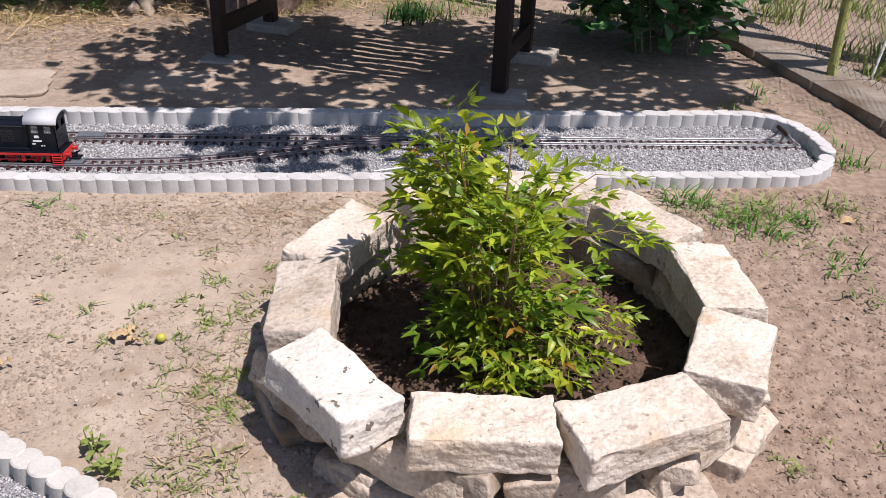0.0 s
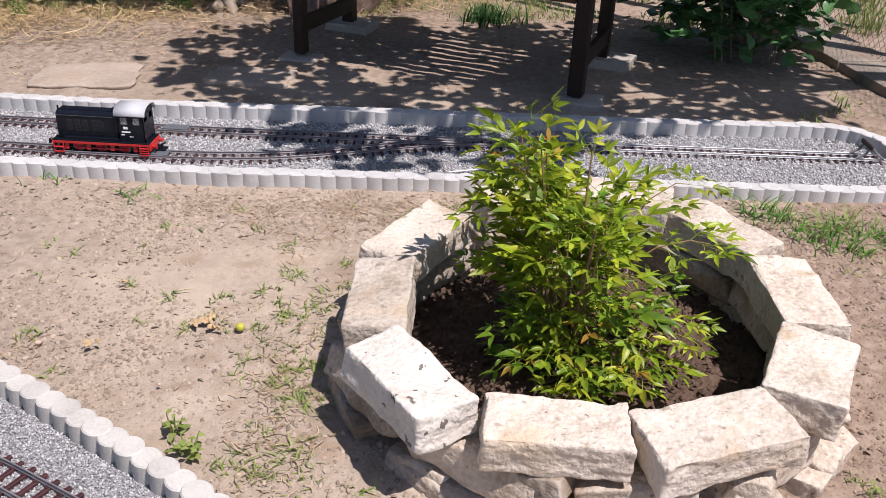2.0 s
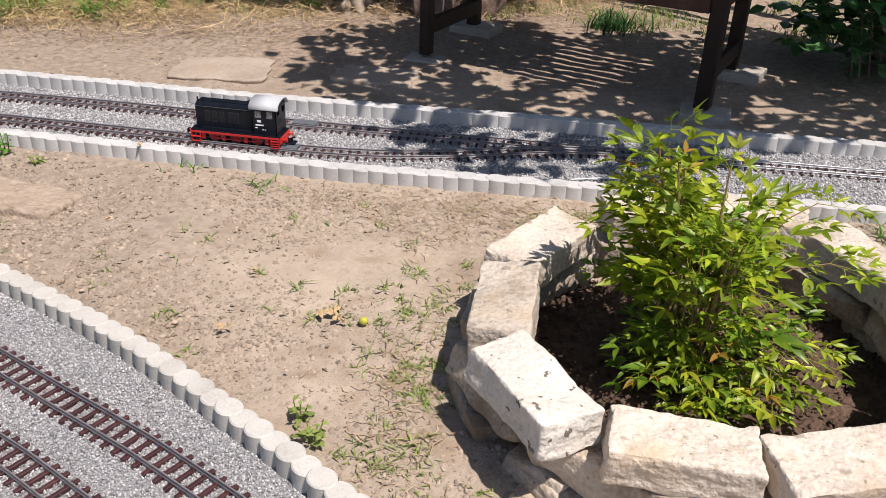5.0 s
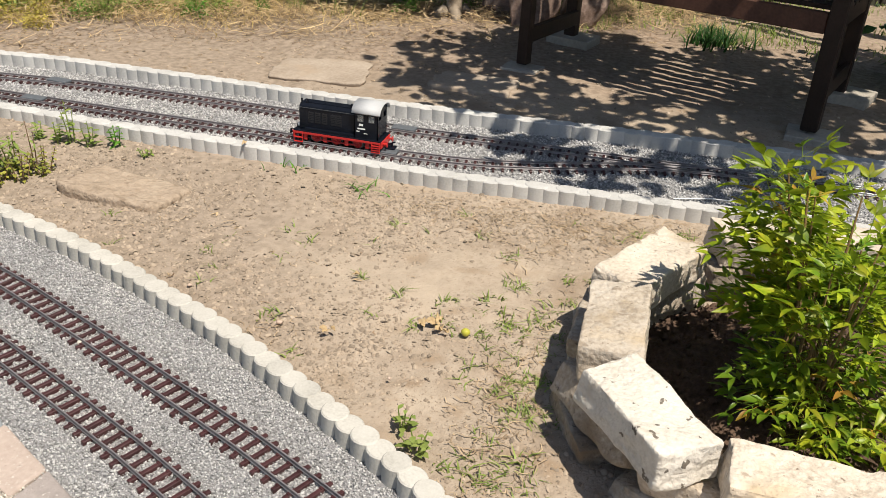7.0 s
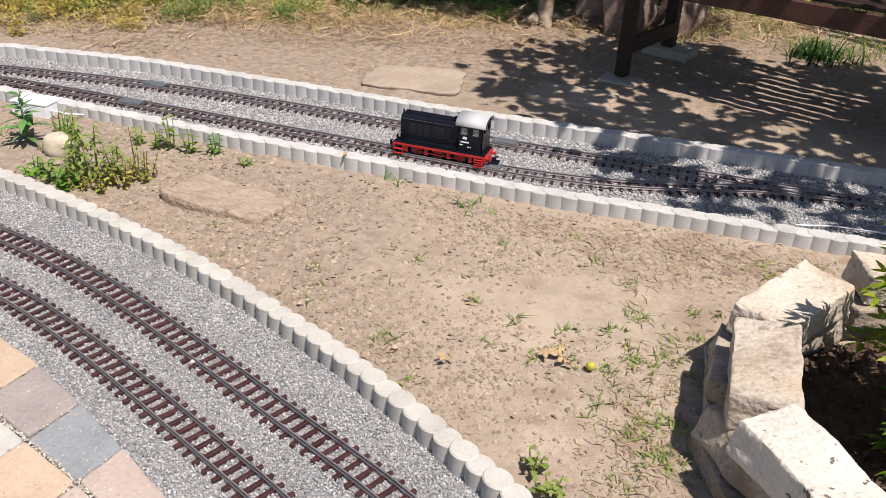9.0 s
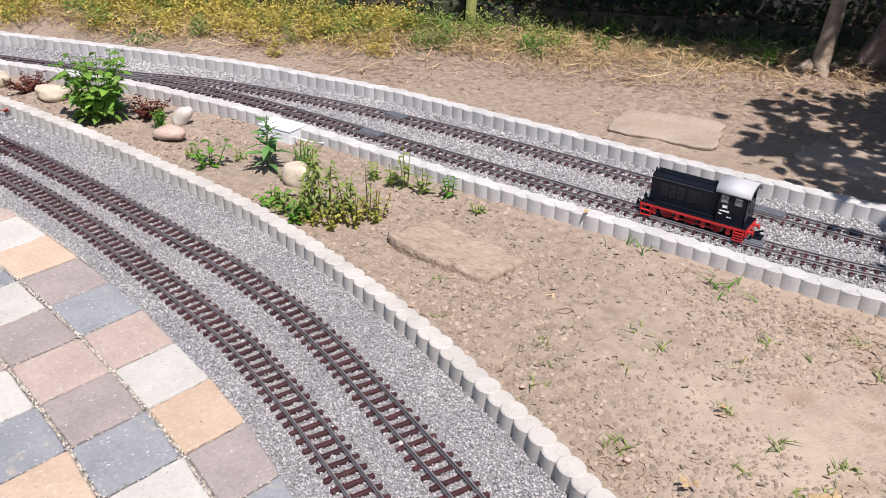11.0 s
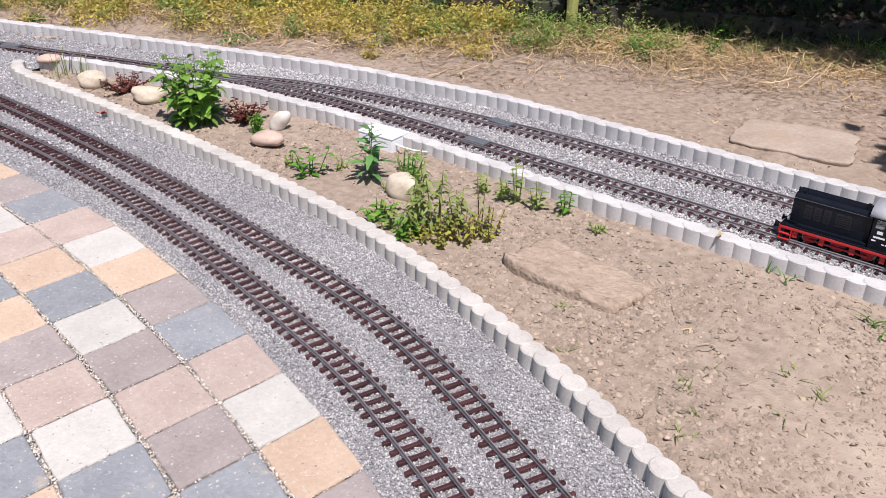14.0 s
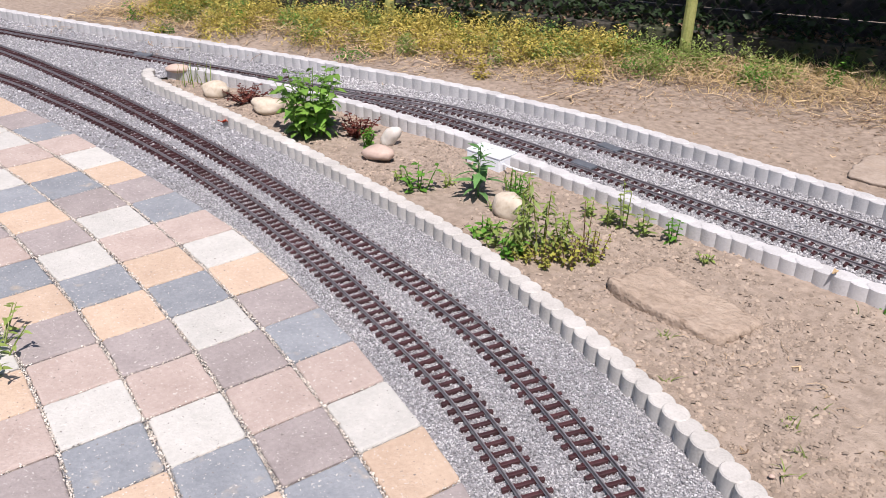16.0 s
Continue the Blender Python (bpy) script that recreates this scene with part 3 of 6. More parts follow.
def build_ring():
    rng = np.random.default_rng(11)
    ring = thing("stone_planter", "round raised planter of stacked pale limestone blocks", "planter", (RING.x, RING.y, 0))
    #       x, y, length, width, turn, lift
    top = [(-0.180, 2.305, 0.36, 0.175, 60, 0.0), (-0.250, 1.940, 0.335, 0.165, 92, 0.004), (-0.150, 1.590, 0.335, 0.165, -53, 0.006), (0.185, 1.455, 0.330, 0.155, -2, 0.0), (0.533, 1.470, 0.345, 0.170, 21, 0.002), (0.820, 1.720, 0.31, 0.185, 64, 0.0), (0.895, 2.085, 0.365, 0.18, 92, -0.006), (0.775, 2.465, 0.375, 0.175, -58, -0.002), (0.500, 2.655, 0.29, 0.18, -14, 0.004), (0.165, 2.635, 0.32, 0.17, 12, -0.012)]
    for k, (x, y, ln, w, turn, lift) in enumerate(top):
        h = rng.uniform(0.096, 0.106)
        ob = part("stone_block", hewn_block(rng, ln, w, h), LICHENED if k == 2 else SANDSTONE, ring, "pale block spotted with dark lichen" if k == 2 else "", True)
        ob.matrix_basis = pose(x - RING.x, y - RING.y, 0.249 - h / 2 + lift, rng.uniform(-2.5, 2.5), rng.uniform(-1.5, 1.5), turn)
    for course, (z, r, n, h) in enumerate([(0.092, 0.622, 11, 0.094), (0.000, 0.648, 12, 0.092)]):
        for k in range(n):
            a = 2 * math.pi * (k + 0.37 + 0.45 * course) / n
            rr = r + rng.uniform(-0.022, 0.022)
            ln = 2 * math.pi * r / n * rng.uniform(0.78, 0.96)
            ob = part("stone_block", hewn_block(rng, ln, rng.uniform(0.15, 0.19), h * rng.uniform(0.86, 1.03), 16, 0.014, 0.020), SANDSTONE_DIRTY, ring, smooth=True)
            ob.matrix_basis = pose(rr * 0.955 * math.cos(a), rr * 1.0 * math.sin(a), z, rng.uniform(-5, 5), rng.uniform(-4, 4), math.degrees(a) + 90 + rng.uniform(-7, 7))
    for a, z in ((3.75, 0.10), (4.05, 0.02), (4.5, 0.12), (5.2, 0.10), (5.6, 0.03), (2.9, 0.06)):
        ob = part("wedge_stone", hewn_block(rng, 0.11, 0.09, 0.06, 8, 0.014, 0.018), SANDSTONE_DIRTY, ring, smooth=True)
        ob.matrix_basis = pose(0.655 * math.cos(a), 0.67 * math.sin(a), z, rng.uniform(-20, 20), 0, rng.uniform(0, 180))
    # soil filling
    bm = bmesh.new()
    bmesh.ops.create_grid(bm, x_segments=90, y_segments=90, size=0.60)
    for v in bm.verts:
        r = v.co.xy.length
        v.co.z = -0.010 + 0.02 * noise.noise(v.co * 7) + 0.012 * noise.noise(v.co * 23) + 0.007 * noise.noise(v.co * 51) + 0.02 * max(0, 1 - r / 0.35)
        if r > 0.57:
            v.co.xy *= 0.57 / r
    ob = part("planting_soil", bm, SOIL)
    ob.matrix_basis = pose(RING.x, RING.y, 0)
    tagged(ob, "dark moist planting soil inside the stone planter", "soil", kind="stuff")


build_ring()


# ---------- nandina shrub ----------
def leaflet(length, width, fold=0.25, droop=0.15, seg=3):
    """A pointed leaf along +x with a folded midrib."""
    v, f = [], []
    for i in range(seg + 1):
        t = i / seg
        w = width * 0.5 * (math.sin(math.pi * t**0.72) if 0 < t < 1 else 0.0)
        z = -droop * length * t * t
        v += [(length * t, -w, z + fold * w), (length * t, 0, z), (length * t, w, z + fold * w)]
    for i in range(seg):
        a = 3 * i
        f += [(a, a + 3, a + 4, a + 1), (a + 1, a + 4, a + 5, a + 2)]
    return np.array(v), np.array(f)


def turn_to(d, roll=0.0):
    """A turn whose x axis points along d."""
    q = Vector(d).normalized().to_track_quat("X", "Z")
    return np.array((q.to_matrix() @ Matrix.Rotation(roll, 3, "X")))


def frond_mesh(rng, material, size=1.0, side_stalks=4):
    """A compound leaf along +x: a stalk with opposite side stalks, each ending in three drooping pointed leaflets, in one mesh of its own."""
    V, F, base = [], [], 0

    def add(v, f):
        nonlocal base
        V.append(v)
        F.append(f + base)
        base += len(v)

    def stalk(a, b):
        w = np.array((0, 0.0011, 0)) if abs((b - a)[0]) > abs((b - a)[1]) else np.array((0.0011, 0, 0))
        add(np.array([a - w, a + w, b + w, b - w]), np.array([(0, 1, 2, 3)]))

    def trio(p, ang, big):
        for s in (-1, 0, 1):
            k = big * rng.uniform(0.8, 1.15) * (1.1 if s == 0 else 0.85)
            v, f = leaflet(0.070 * k, 0.0215 * k * rng.uniform(0.85, 1.2), 0.40, rng.uniform(0.05, 0.38), 4)
            b = ang + s * rng.uniform(0.55, 1.0)
            R = turn_to((math.cos(b), math.sin(b), rng.uniform(-0.25, 0.50)), rng.uniform(-0.6, 0.6))
            add(v @ R.T + p, f)

    line = [np.array((x, 0, -0.5 * x * x)) * size for x in (0.0, 0.05, 0.095, 0.135)]
    for a, b in zip(line, line[1:]):
        stalk(a, b)
    for k in range(side_stalks):
        p, s = line[1 + k // 2], (-1, 1)[k % 2]
        ang = s * rng.uniform(0.7, 1.15)
        q = p + np.array((math.cos(ang), math.sin(ang), rng.uniform(-0.3, 0.3))) * size * rng.uniform(0.028, 0.045)
        stalk(p, q)
        trio(q, ang, size * (0.78 if k < 2 else 0.72))
    trio(line[3], 0.0, size * 0.95)
    return mesh_np("frond", np.vstack(V), np.vstack(F), material)


def build_nandina():
    rng = np.random.default_rng(21)
    shrub = thing("nandina_shrub", "bushy green shrub with pointed leaflets, planted in the stone ring", "shrub", (0.27, 2.03, 0.04))
    green = [frond_mesh(rng, LEAF, rng.uniform(0.85, 1.15), int(rng.integers(2, 5))) for _ in range(8)]
    deep = [frond_mesh(rng, LEAF_DEEP, rng.uniform(0.85, 1.15), int(rng.integers(2, 5))) for _ in range(8)]
    red = [frond_mesh(rng, LEAF_RED, 0.85, 2) for _ in range(2)]
    stems = []
    for k in range(17):
        a = 2.4 * k + rng.uniform(-0.3, 0.3)
        lean = rng.uniform(0.03, 0.16) * (0.45 if 1.9 < a % 6.283 < 4.4 else 1.0)
        h = rng.uniform(0.38, 0.60) * (1 - 0.6 * lean)
        if k == 0:
            a, lean, h = 2.9, 0.14, 0.71
        if k in (3, 8):
            a, lean, h = 3.4 - 0.25 * k, 0.08, 0.61
        if k in (5, 13):
            a, lean, h = 2.4 + 0.06 * k, 0.10 - 0.003 * k, 0.645
        b = (0.05 * math.cos(a), 0.05 * math.sin(a), -0.06)
        pts = [Vector(b) + Vector((math.cos(a) * lean * t**1.3, math.sin(a) * lean * t**1.3, h * t)) for t in (0, 0.25, 0.5, 0.75, 1)]
        part("stem", tube(bmesh.new(), pts, [0.0055, 0.005, 0.0042, 0.0034, 0.002], 6), STEM, shrub)
        stems.append((pts, a, h))
    count = 0
    for k, (pts, a, h) in enumerate(stems):
        n = 26 if k == 0 else 20 if k in (5, 13) else 15 if h > 0.45 else 10
        for j in range(n):
            t = 0.10 + 0.90 * ((j + rng.uniform(0, 0.8)) / n) ** 0.8
            if 0.25 < t < 0.52 and rng.uniform() < 0.7:
                continue
            i = min(3, int(t * 4))
            p = pts[i].lerp(pts[i + 1], t * 4 - i)
            b = a + rng.uniform(-2.6, 2.6)
            up = rng.uniform(-0.15, 0.55) + (0.45 if t > 0.9 else 0)
            me = red[count % 2] if count % 23 == 5 else (green if rng.uniform(0.2, 0.8) < t else deep)[rng.integers(0, 8)]
            q = Vector((math.cos(b), math.sin(b), up)).to_track_quat("X", "Z").to_matrix().to_4x4()
            s = rng.uniform(0.70, 1.10)
            shared("frond", me, Matrix.Translation(p) @ q @ Matrix.Scale(s, 4), shrub)
            count += 1
    # low outer fronds on long stalks
    for k in range(32):
        a = rng.uniform(0, 6.283) if k % 2 else rng.uniform(3.6, 5.6)
        r, z = rng.uniform(0.08, 0.21) * (0.6 if 1.8 < a < 3.6 else 1.0), rng.uniform(0.03, 0.20)
        p = Vector((r * math.cos(a), r * math.sin(a) - 0.03, z))
        if k % 2:
            part("leaf_stalk", tube(bmesh.new(), [(0.03 * math.cos(a), 0.03 * math.sin(a), -0.03), p * 0.6 + Vector((0, 0, 0.05)), p], [0.0022, 0.0018, 0.0012], 5), STEM, shrub)
        me = red[k % 2] if k % 13 == 4 else (green if k % 3 == 0 else deep)[rng.integers(0, 8)]
        q = Vector((math.cos(a), math.sin(a), rng.uniform(-0.2, 0.35))).to_track_quat("X", "Z").to_matrix().to_4x4()
        shared("frond", me, Matrix.Translation(p) @ q @ Matrix.Scale(rng.uniform(0.7, 1.05), 4), shrub)
    # long shoots that reach over the rim
    for ang, ln, h0 in ((0.15, 0.36, 0.34), (0.62, 0.40, 0.44), (2.75, 0.22, 0.24), (3.0, 0.24, 0.42), (2.45, 0.24, 0.46), (1.9, 0.30, 0.36), (-0.35, 0.30, 0.15), (-0.9, 0.27, 0.10)):
        pts = [Vector((math.cos(ang) * ln * t, math.sin(ang) * ln * t, 0.12 + (h0 - 0.12) * math.sin(1.9 * t))) for t in (0, 0.3, 0.6, 0.85, 1)]
        part("shoot", tube(bmesh.new(), pts, [0.003, 0.0026, 0.002, 0.0016, 0.001], 5), STEM, shrub)
        for p in pts[2:]:
            for s in (-1, 1):
                q = Vector((math.cos(ang + s * 0.8), math.sin(ang + s * 0.8), 0.05)).to_track_quat("X", "Z").to_matrix().to_4x4()
                shared("frond", green[rng.integers(0, 8)], Matrix.Translation(p) @ q @ Matrix.Scale(0.72, 4), shrub)


build_nandina()


# ---------- locomotive ----------
def build_loco():
    loco = thing("model_locomotive", "black model diesel locomotive with red frame and silver cab roof", "model train", (-1.575, 3.342, 0.0285), 0)
    loco.scale = (1.0, 1.0, 1.18)
    L, W = 0.205, 0.060
    bm = bmesh.new()
    box(bm, -L, L, -W, W, 0.030, 0.040, 0.0015)
    part("running_board", bm, LOCO_BLACK, loco)
    for s in (-1, 1):
        bm = bmesh.new()
        box(bm, -L + 0.004, L - 0.004, s * 0.0585 - 0.002, s * 0.0585 + 0.002, 0.0255, 0.0345, 0.0008)
        for x in (-0.150, -0.058, 0.043, 0.140):
            box(bm, x - 0.009, x + 0.009, s * 0.052 - 0.002, s * 0.052 + 0.002, 0.002, 0.030, 0.0008)
        part("frame", bm, LOCO_RED, loco, "red painted side frame")
        bm = bmesh.new()
        box(bm, -L + 0.010, L - 0.010, s * 0.022 - 0.002, s * 0.022 + 0.002, 0.002, 0.031, 0.0008)
        part("inner_frame", bm, LOCO_BLACK, loco)
    for e in (-1, 1):
        bm = bmesh.new()
        box(bm, e * L - 0.003, e * L + 0.003, -W, W, 0.010, 0.036, 0.001)
        beam = part("buffer_beam", bm, LOCO_RED, loco, "red buffer beam")
        for s in (-1, 1):
            bm = bmesh.new()
            cyl(bm, (e * L, s * 0.038, 0.024), (e * (L + 0.020), s * 0.038, 0.024), 0.0045, seg=10)
            cyl(bm, (e * (L + 0.019), s * 0.038, 0.024), (e * (L + 0.0225), s * 0.038, 0.024), 0.010, seg=14)
            part("buffer", bm, LOCO_BLACK if e < 0 else LOCO_RED, beam)
        bm = bmesh.new()
        tube(bm, [(e * L, 0, 0.018), (e * (L + 0.02), 0, 0.016), (e * (L + 0.034), 0, 0.022)], [0.003, 0.003, 0.002], 6)
        box(bm, e * (L + 0.02) - 0.008, e * (L + 0.02) + 0.008, -0.012, 0.012, 0.006, 0.014, 0.002)
        part("coupling", bm, LOCO_BLACK, loco)
    bm = bmesh.new()
    box(bm, L + 0.004, L + 0.050, -0.020, 0.020, 0.000, 0.006, 0.002)
    tube(bm, [(L + 0.030, 0, 0.005), (L + 0.034, 0, 0.022), (L + 0.046, 0, 0.026)], [0.004, 0.004, 0.003], 6)
    part("coupling", bm, LOCO_BLACK, loco, "black hook coupling on a plate")
    # footsteps at the corners
    for x0, x1, rungs in ((-0.203, -0.160, 1), (0.160, 0.200, 3)):
        for s in (-1, 1):
            bm = bmesh.new()
            y = s * 0.060
            for x in (x0, x1 - 0.004):
                box(bm, x, x + 0.004, y - 0.002, y + 0.002, -0.008, 0.034, 0.0006)
            for k in range(rungs + 1):
                z = -0.008 + k * 0.034 / (rungs + 1)
                box(bm, x0, x1, y - 0.004, y + 0.006, z, z + 0.0035, 0.0006)
            part("footstep", bm, LOCO_RED, loco, "red footstep with rungs")
    # wheels
    for x in (-0.104, -0.008, 0.092):
        for s in (-1, 1):
            bm = bmesh.new()
            cyl(bm, (x, s * 0.031, 0.018), (x, s * 0.043, 0.018), 0.0225, seg=28)
            wheel = part("wheel", bm, LOCO_RED, loco, "red spoked wheel")
            bm = bmesh.new()
            rings = [[bm.verts.new((x + r * math.cos(k * 0.2244), s * y, 0.018 + r * math.sin(k * 0.2244))) for k in range(28)] for y, r in ((0.028, 0.0275), (0.031, 0.0275), (0.032, 0.0245), (0.044, 0.0240), (0.044, 0.0222), (0.028, 0.0222))]
            for a, b in zip(rings, rings[1:] + rings[:1]):
                for k in range(28):
                    bm.faces.new((a[k], a[(k + 1) % 28], b[(k + 1) % 28], b[k]))
            bmesh.ops.recalc_face_normals(bm, faces=list(bm.faces))
            part("tyre", bm, LOCO_STEEL, wheel)
            for k in range(9):
                a = k * math.tau / 9
                part("spoke", tube(bmesh.new(), [(x, s * 0.0445, 0.018), (x + 0.0215 * math.cos(a), s * 0.0445, 0.018 + 0.0215 * math.sin(a))], [0.0028, 0.0018], 5), LOCO_RED, wheel)
            part("hub", cyl(bmesh.new(), (x, s * 0.040, 0.018), (x, s * 0.0475, 0.018), 0.0055, seg=12), LOCO_RED, wheel)
    for s in (-1, 1):
        part("coupling_rod", tube(bmesh.new(), [(-0.104, s * 0.049, 0.008), (-0.008, s * 0.049, 0.008), (0.092, s * 0.049, 0.008)], [0.003] * 3, 6), LOCO_RED, loco)
    # hood with a rounded shoulder
    bm = bmesh.new()
    prof = [(-0.045, 0.040), (-0.045, 0.122), (-0.041, 0.132), (-0.030, 0.138), (0.030, 0.138), (0.041, 0.132), (0.045, 0.122), (0.045, 0.040)]
    ends = [[bm.verts.new((x, y, z)) for y, z in prof] for x in (-0.180, 0.082)]
    for k in range(7):
        bm.faces.new((ends[0][k], ends[0][k + 1], ends[1][k + 1], ends[1][k]))
    bm.faces.new(ends[0][::-1])
    bm.faces.new(ends[1])
    bmesh.ops.recalc_face_normals(bm, faces=list(bm.faces))
    part("hood", bm, LOCO_BLACK, loco)
    for s in (-1, 1):
        for k, x in enumerate((-0.125, -0.093, -0.061, -0.020, 0.006)):
            bm = bmesh.new()
            box(bm, x - 0.012, x + 0.012, s * 0.0452 - 0.001, s * 0.0452 + 0.001, 0.070, 0.112, 0.0008)
            louvre = part("louvre_panel", bm, LOCO_PANEL, loco, "dark louvre panel")
            bm = bmesh.new()
            for j in range(5):
                z = 0.078 + j * 0.0065
                box(bm, x - 0.009, x + 0.009, s * 0.0465 - 0.0006, s * 0.0465 + 0.0006, z, z + 0.0018)
            part("slat", bm, LOCO_BLACK, louvre)
        bm = bmesh.new()
        tube(bm, [(-0.178, s * 0.047, 0.126), (0.08, s * 0.047, 0.126)], [0.0012, 0.0012], 6)
        part("handrail", bm, LOCO_GREY, loco)
        bm = bmesh.new()
        box(bm, -0.150, 0.082, s * 0.050 - 0.006, s * 0.050 + 0.006, 0.040, 0.050, 0.001)
        part("sill_box", bm, LOCO_BLACK, loco)
    bm = bmesh.new()
    for k in range(5):
        box(bm, -0.184, -0.180, -0.030, 0.030, 0.056 + 0.013 * k, 0.060 + 0.013 * k, 0.0006)
    part("front_grille", bm, LOCO_BLACK, loco)
    for s in (-1, 1):
        bm = bmesh.new()
        cyl(bm, (-0.190, s * 0.034, 0.054), (-0.178, s * 0.034, 0.054), 0.0075, seg=14)
        part("headlight", bm, LOCO_SILVER, loco, "small round headlight")
    bm = bmesh.new()
    cyl(bm, (-0.188, 0, 0.126), (-0.178, 0, 0.126), 0.007, seg=14)
    part("headlight", bm, LOCO_SILVER, loco)
    for x, y, r, z in ((-0.150, -0.022, 0.005, 0.152), (0.052, 0.0, 0.007, 0.150), (0.052, -0.016, 0.004, 0.153), (-0.172, -0.030, 0.004, 0.156), (-0.06, 0.0, 0.016, 0.142)):
        bm = bmesh.new()
        cyl(bm, (x, y, 0.134), (x, y, z), r, r * 0.9, 12)
        part("roof_fitting", bm, LOCO_BLACK, loco)
    bm = bmesh.new()
    box(bm, -0.168, 0.066, -0.016, 0.016, 0.137, 0.1405, 0.001)
    part("hood_walkway", bm, LOCO_BLACK, loco)
    for s in (-1, 1):
        bm = bmesh.new()
        for k in range(4):
            tube(bm, [(-0.170, s * 0.045, 0.062 + 0.014 * k), (-0.170, s * 0.051, 0.062 + 0.014 * k), (-0.152, s * 0.051, 0.062 + 0.014 * k), (-0.152, s * 0.045, 0.062 + 0.014 * k)], [0.001] * 4, 5)
        part("grab_iron", bm, LOCO_BLACK, loco)
    # cab with real window openings
    x0, x1, y0, z0, z1 = 0.082, 0.190, 0.058, 0.036, 0.142
    wins = ((0.094, 0.124), (0.146, 0.174))
    for s in (-1, 1):
        bm = bmesh.new()
        ya, yb = (y0 - 0.003, y0) if s > 0 else (-y0, -y0 + 0.003)
        box(bm, x0, x1, ya, yb, z0, 0.105)
        box(bm, x0, x1, ya, yb, 0.132, z1)
        for a, b in ((x0, wins[0][0]), (wins[0][1], wins[1][0]), (wins[1][1], x1)):
            box(bm, a, b, ya, yb, 0.105, 0.132)
        side = part("cab_side", bm, LOCO_BLACK, loco)
        for a, b in wins:
            bm = bmesh.new()
            ym = s * (y0 - 0.0015)
            for p, q, r, t in ((a, b, 0.105, 0.1065), (a, b, 0.1305, 0.132), (a, a + 0.0015, 0.105, 0.132), (b - 0.0015, b, 0.105, 0.132)):
                box(bm, p, q, ym - 0.0022, ym + 0.0022, r, t)
            part("window_frame", bm, LOCO_GREY, side)
            part("pane", box(bmesh.new(), a + 0.001, b - 0.001, ym - 0.0006, ym + 0.0006, 0.106, 0.131), CAB_GLASS, side)
        bm = bmesh.new()
        yy = s * (y0 + 0.0006)
        lo, hi = yy - 0.0005, yy + 0.0005
        for a, b, c, d in ((0.104, 0.122, 0.089, 0.098), (0.096, 0.132, 0.076, 0.081), (0.092, 0.106, 0.066, 0.0695), (0.126, 0.134, 0.060, 0.063), (0.137, 0.142, 0.060, 0.063)):
            box(bm, a, b, lo, hi, c, d)
        part("lettering_bar", bm, WHITE_PAINT, side, "white marking bars")
    for x in (x0, x1 - 0.003):
        bm = bmesh.new()
        box(bm, x, x + 0.003, -y0, y0, z0, 0.112)
        box(bm, x, x + 0.003, -y0, y0, 0.135, z1)
        for a, b in ((-y0, -0.046), (-0.014, 0.014), (0.046, y0)):
            box(bm, x, x + 0.003, a, b, 0.112, 0.135)
        part("cab_end", bm, LOCO_BLACK, loco)
    bm = bmesh.new()
    n = 12
    rows = []
    for x in (x0 - 0.010, x1 + 0.012):
        for rr in (0.0, -0.003):
            row = []
            for k in range(n + 1):
                a = math.pi * k / n
                y = -0.066 * math.cos(a) * (1 + rr * 4)
                z = 0.140 + 0.030 * math.sin(a) ** 0.8 + rr
                row.append(bm.verts.new((x, y, z)))
            rows.append(row)
    o0, i0, o1, i1 = rows
    for k in range(n):
        bm.faces.new((o0[k], o0[k + 1], o1[k + 1], o1[k]))
        bm.faces.new((i0[k], i1[k], i1[k + 1], i0[k + 1]))
        bm.faces.new((o0[k], i0[k], i0[k + 1], o0[k + 1]))
        bm.faces.new((o1[k], o1[k + 1], i1[k + 1], i1[k]))
    bm.faces.new((o0[0], o1[0], i1[0], i0[0]))
    bm.faces.new((o0[n], i0[n], i1[n], o1[n]))
    bmesh.ops.recalc_face_normals(bm, faces=list(bm.faces))
    part("cab_roof", bm, LOCO_SILVER, loco, "curved silver cab roof", True)
    # gables under the curved roof
    for x in (x0, x1 - 0.003):
        bm = bmesh.new()
        a = [bm.verts.new((x, -0.058 * math.cos(math.pi * k / n), 0.140 + 0.0275 * math.sin(math.pi * k / n) ** 0.8)) for k in range(n + 1)]
        b = [bm.verts.new(v.co + Vector((0.003, 0, 0))) for v in a]
        bm.faces.new(a)
        bm.faces.new(b[::-1])
        for k in range(n):
            bm.faces.new((a[k], b[k], b[k + 1], a[k + 1]))
        bmesh.ops.recalc_face_normals(bm, faces=list(bm.faces))
        part("cab_gable", bm, LOCO_BLACK, loco)


build_loco()


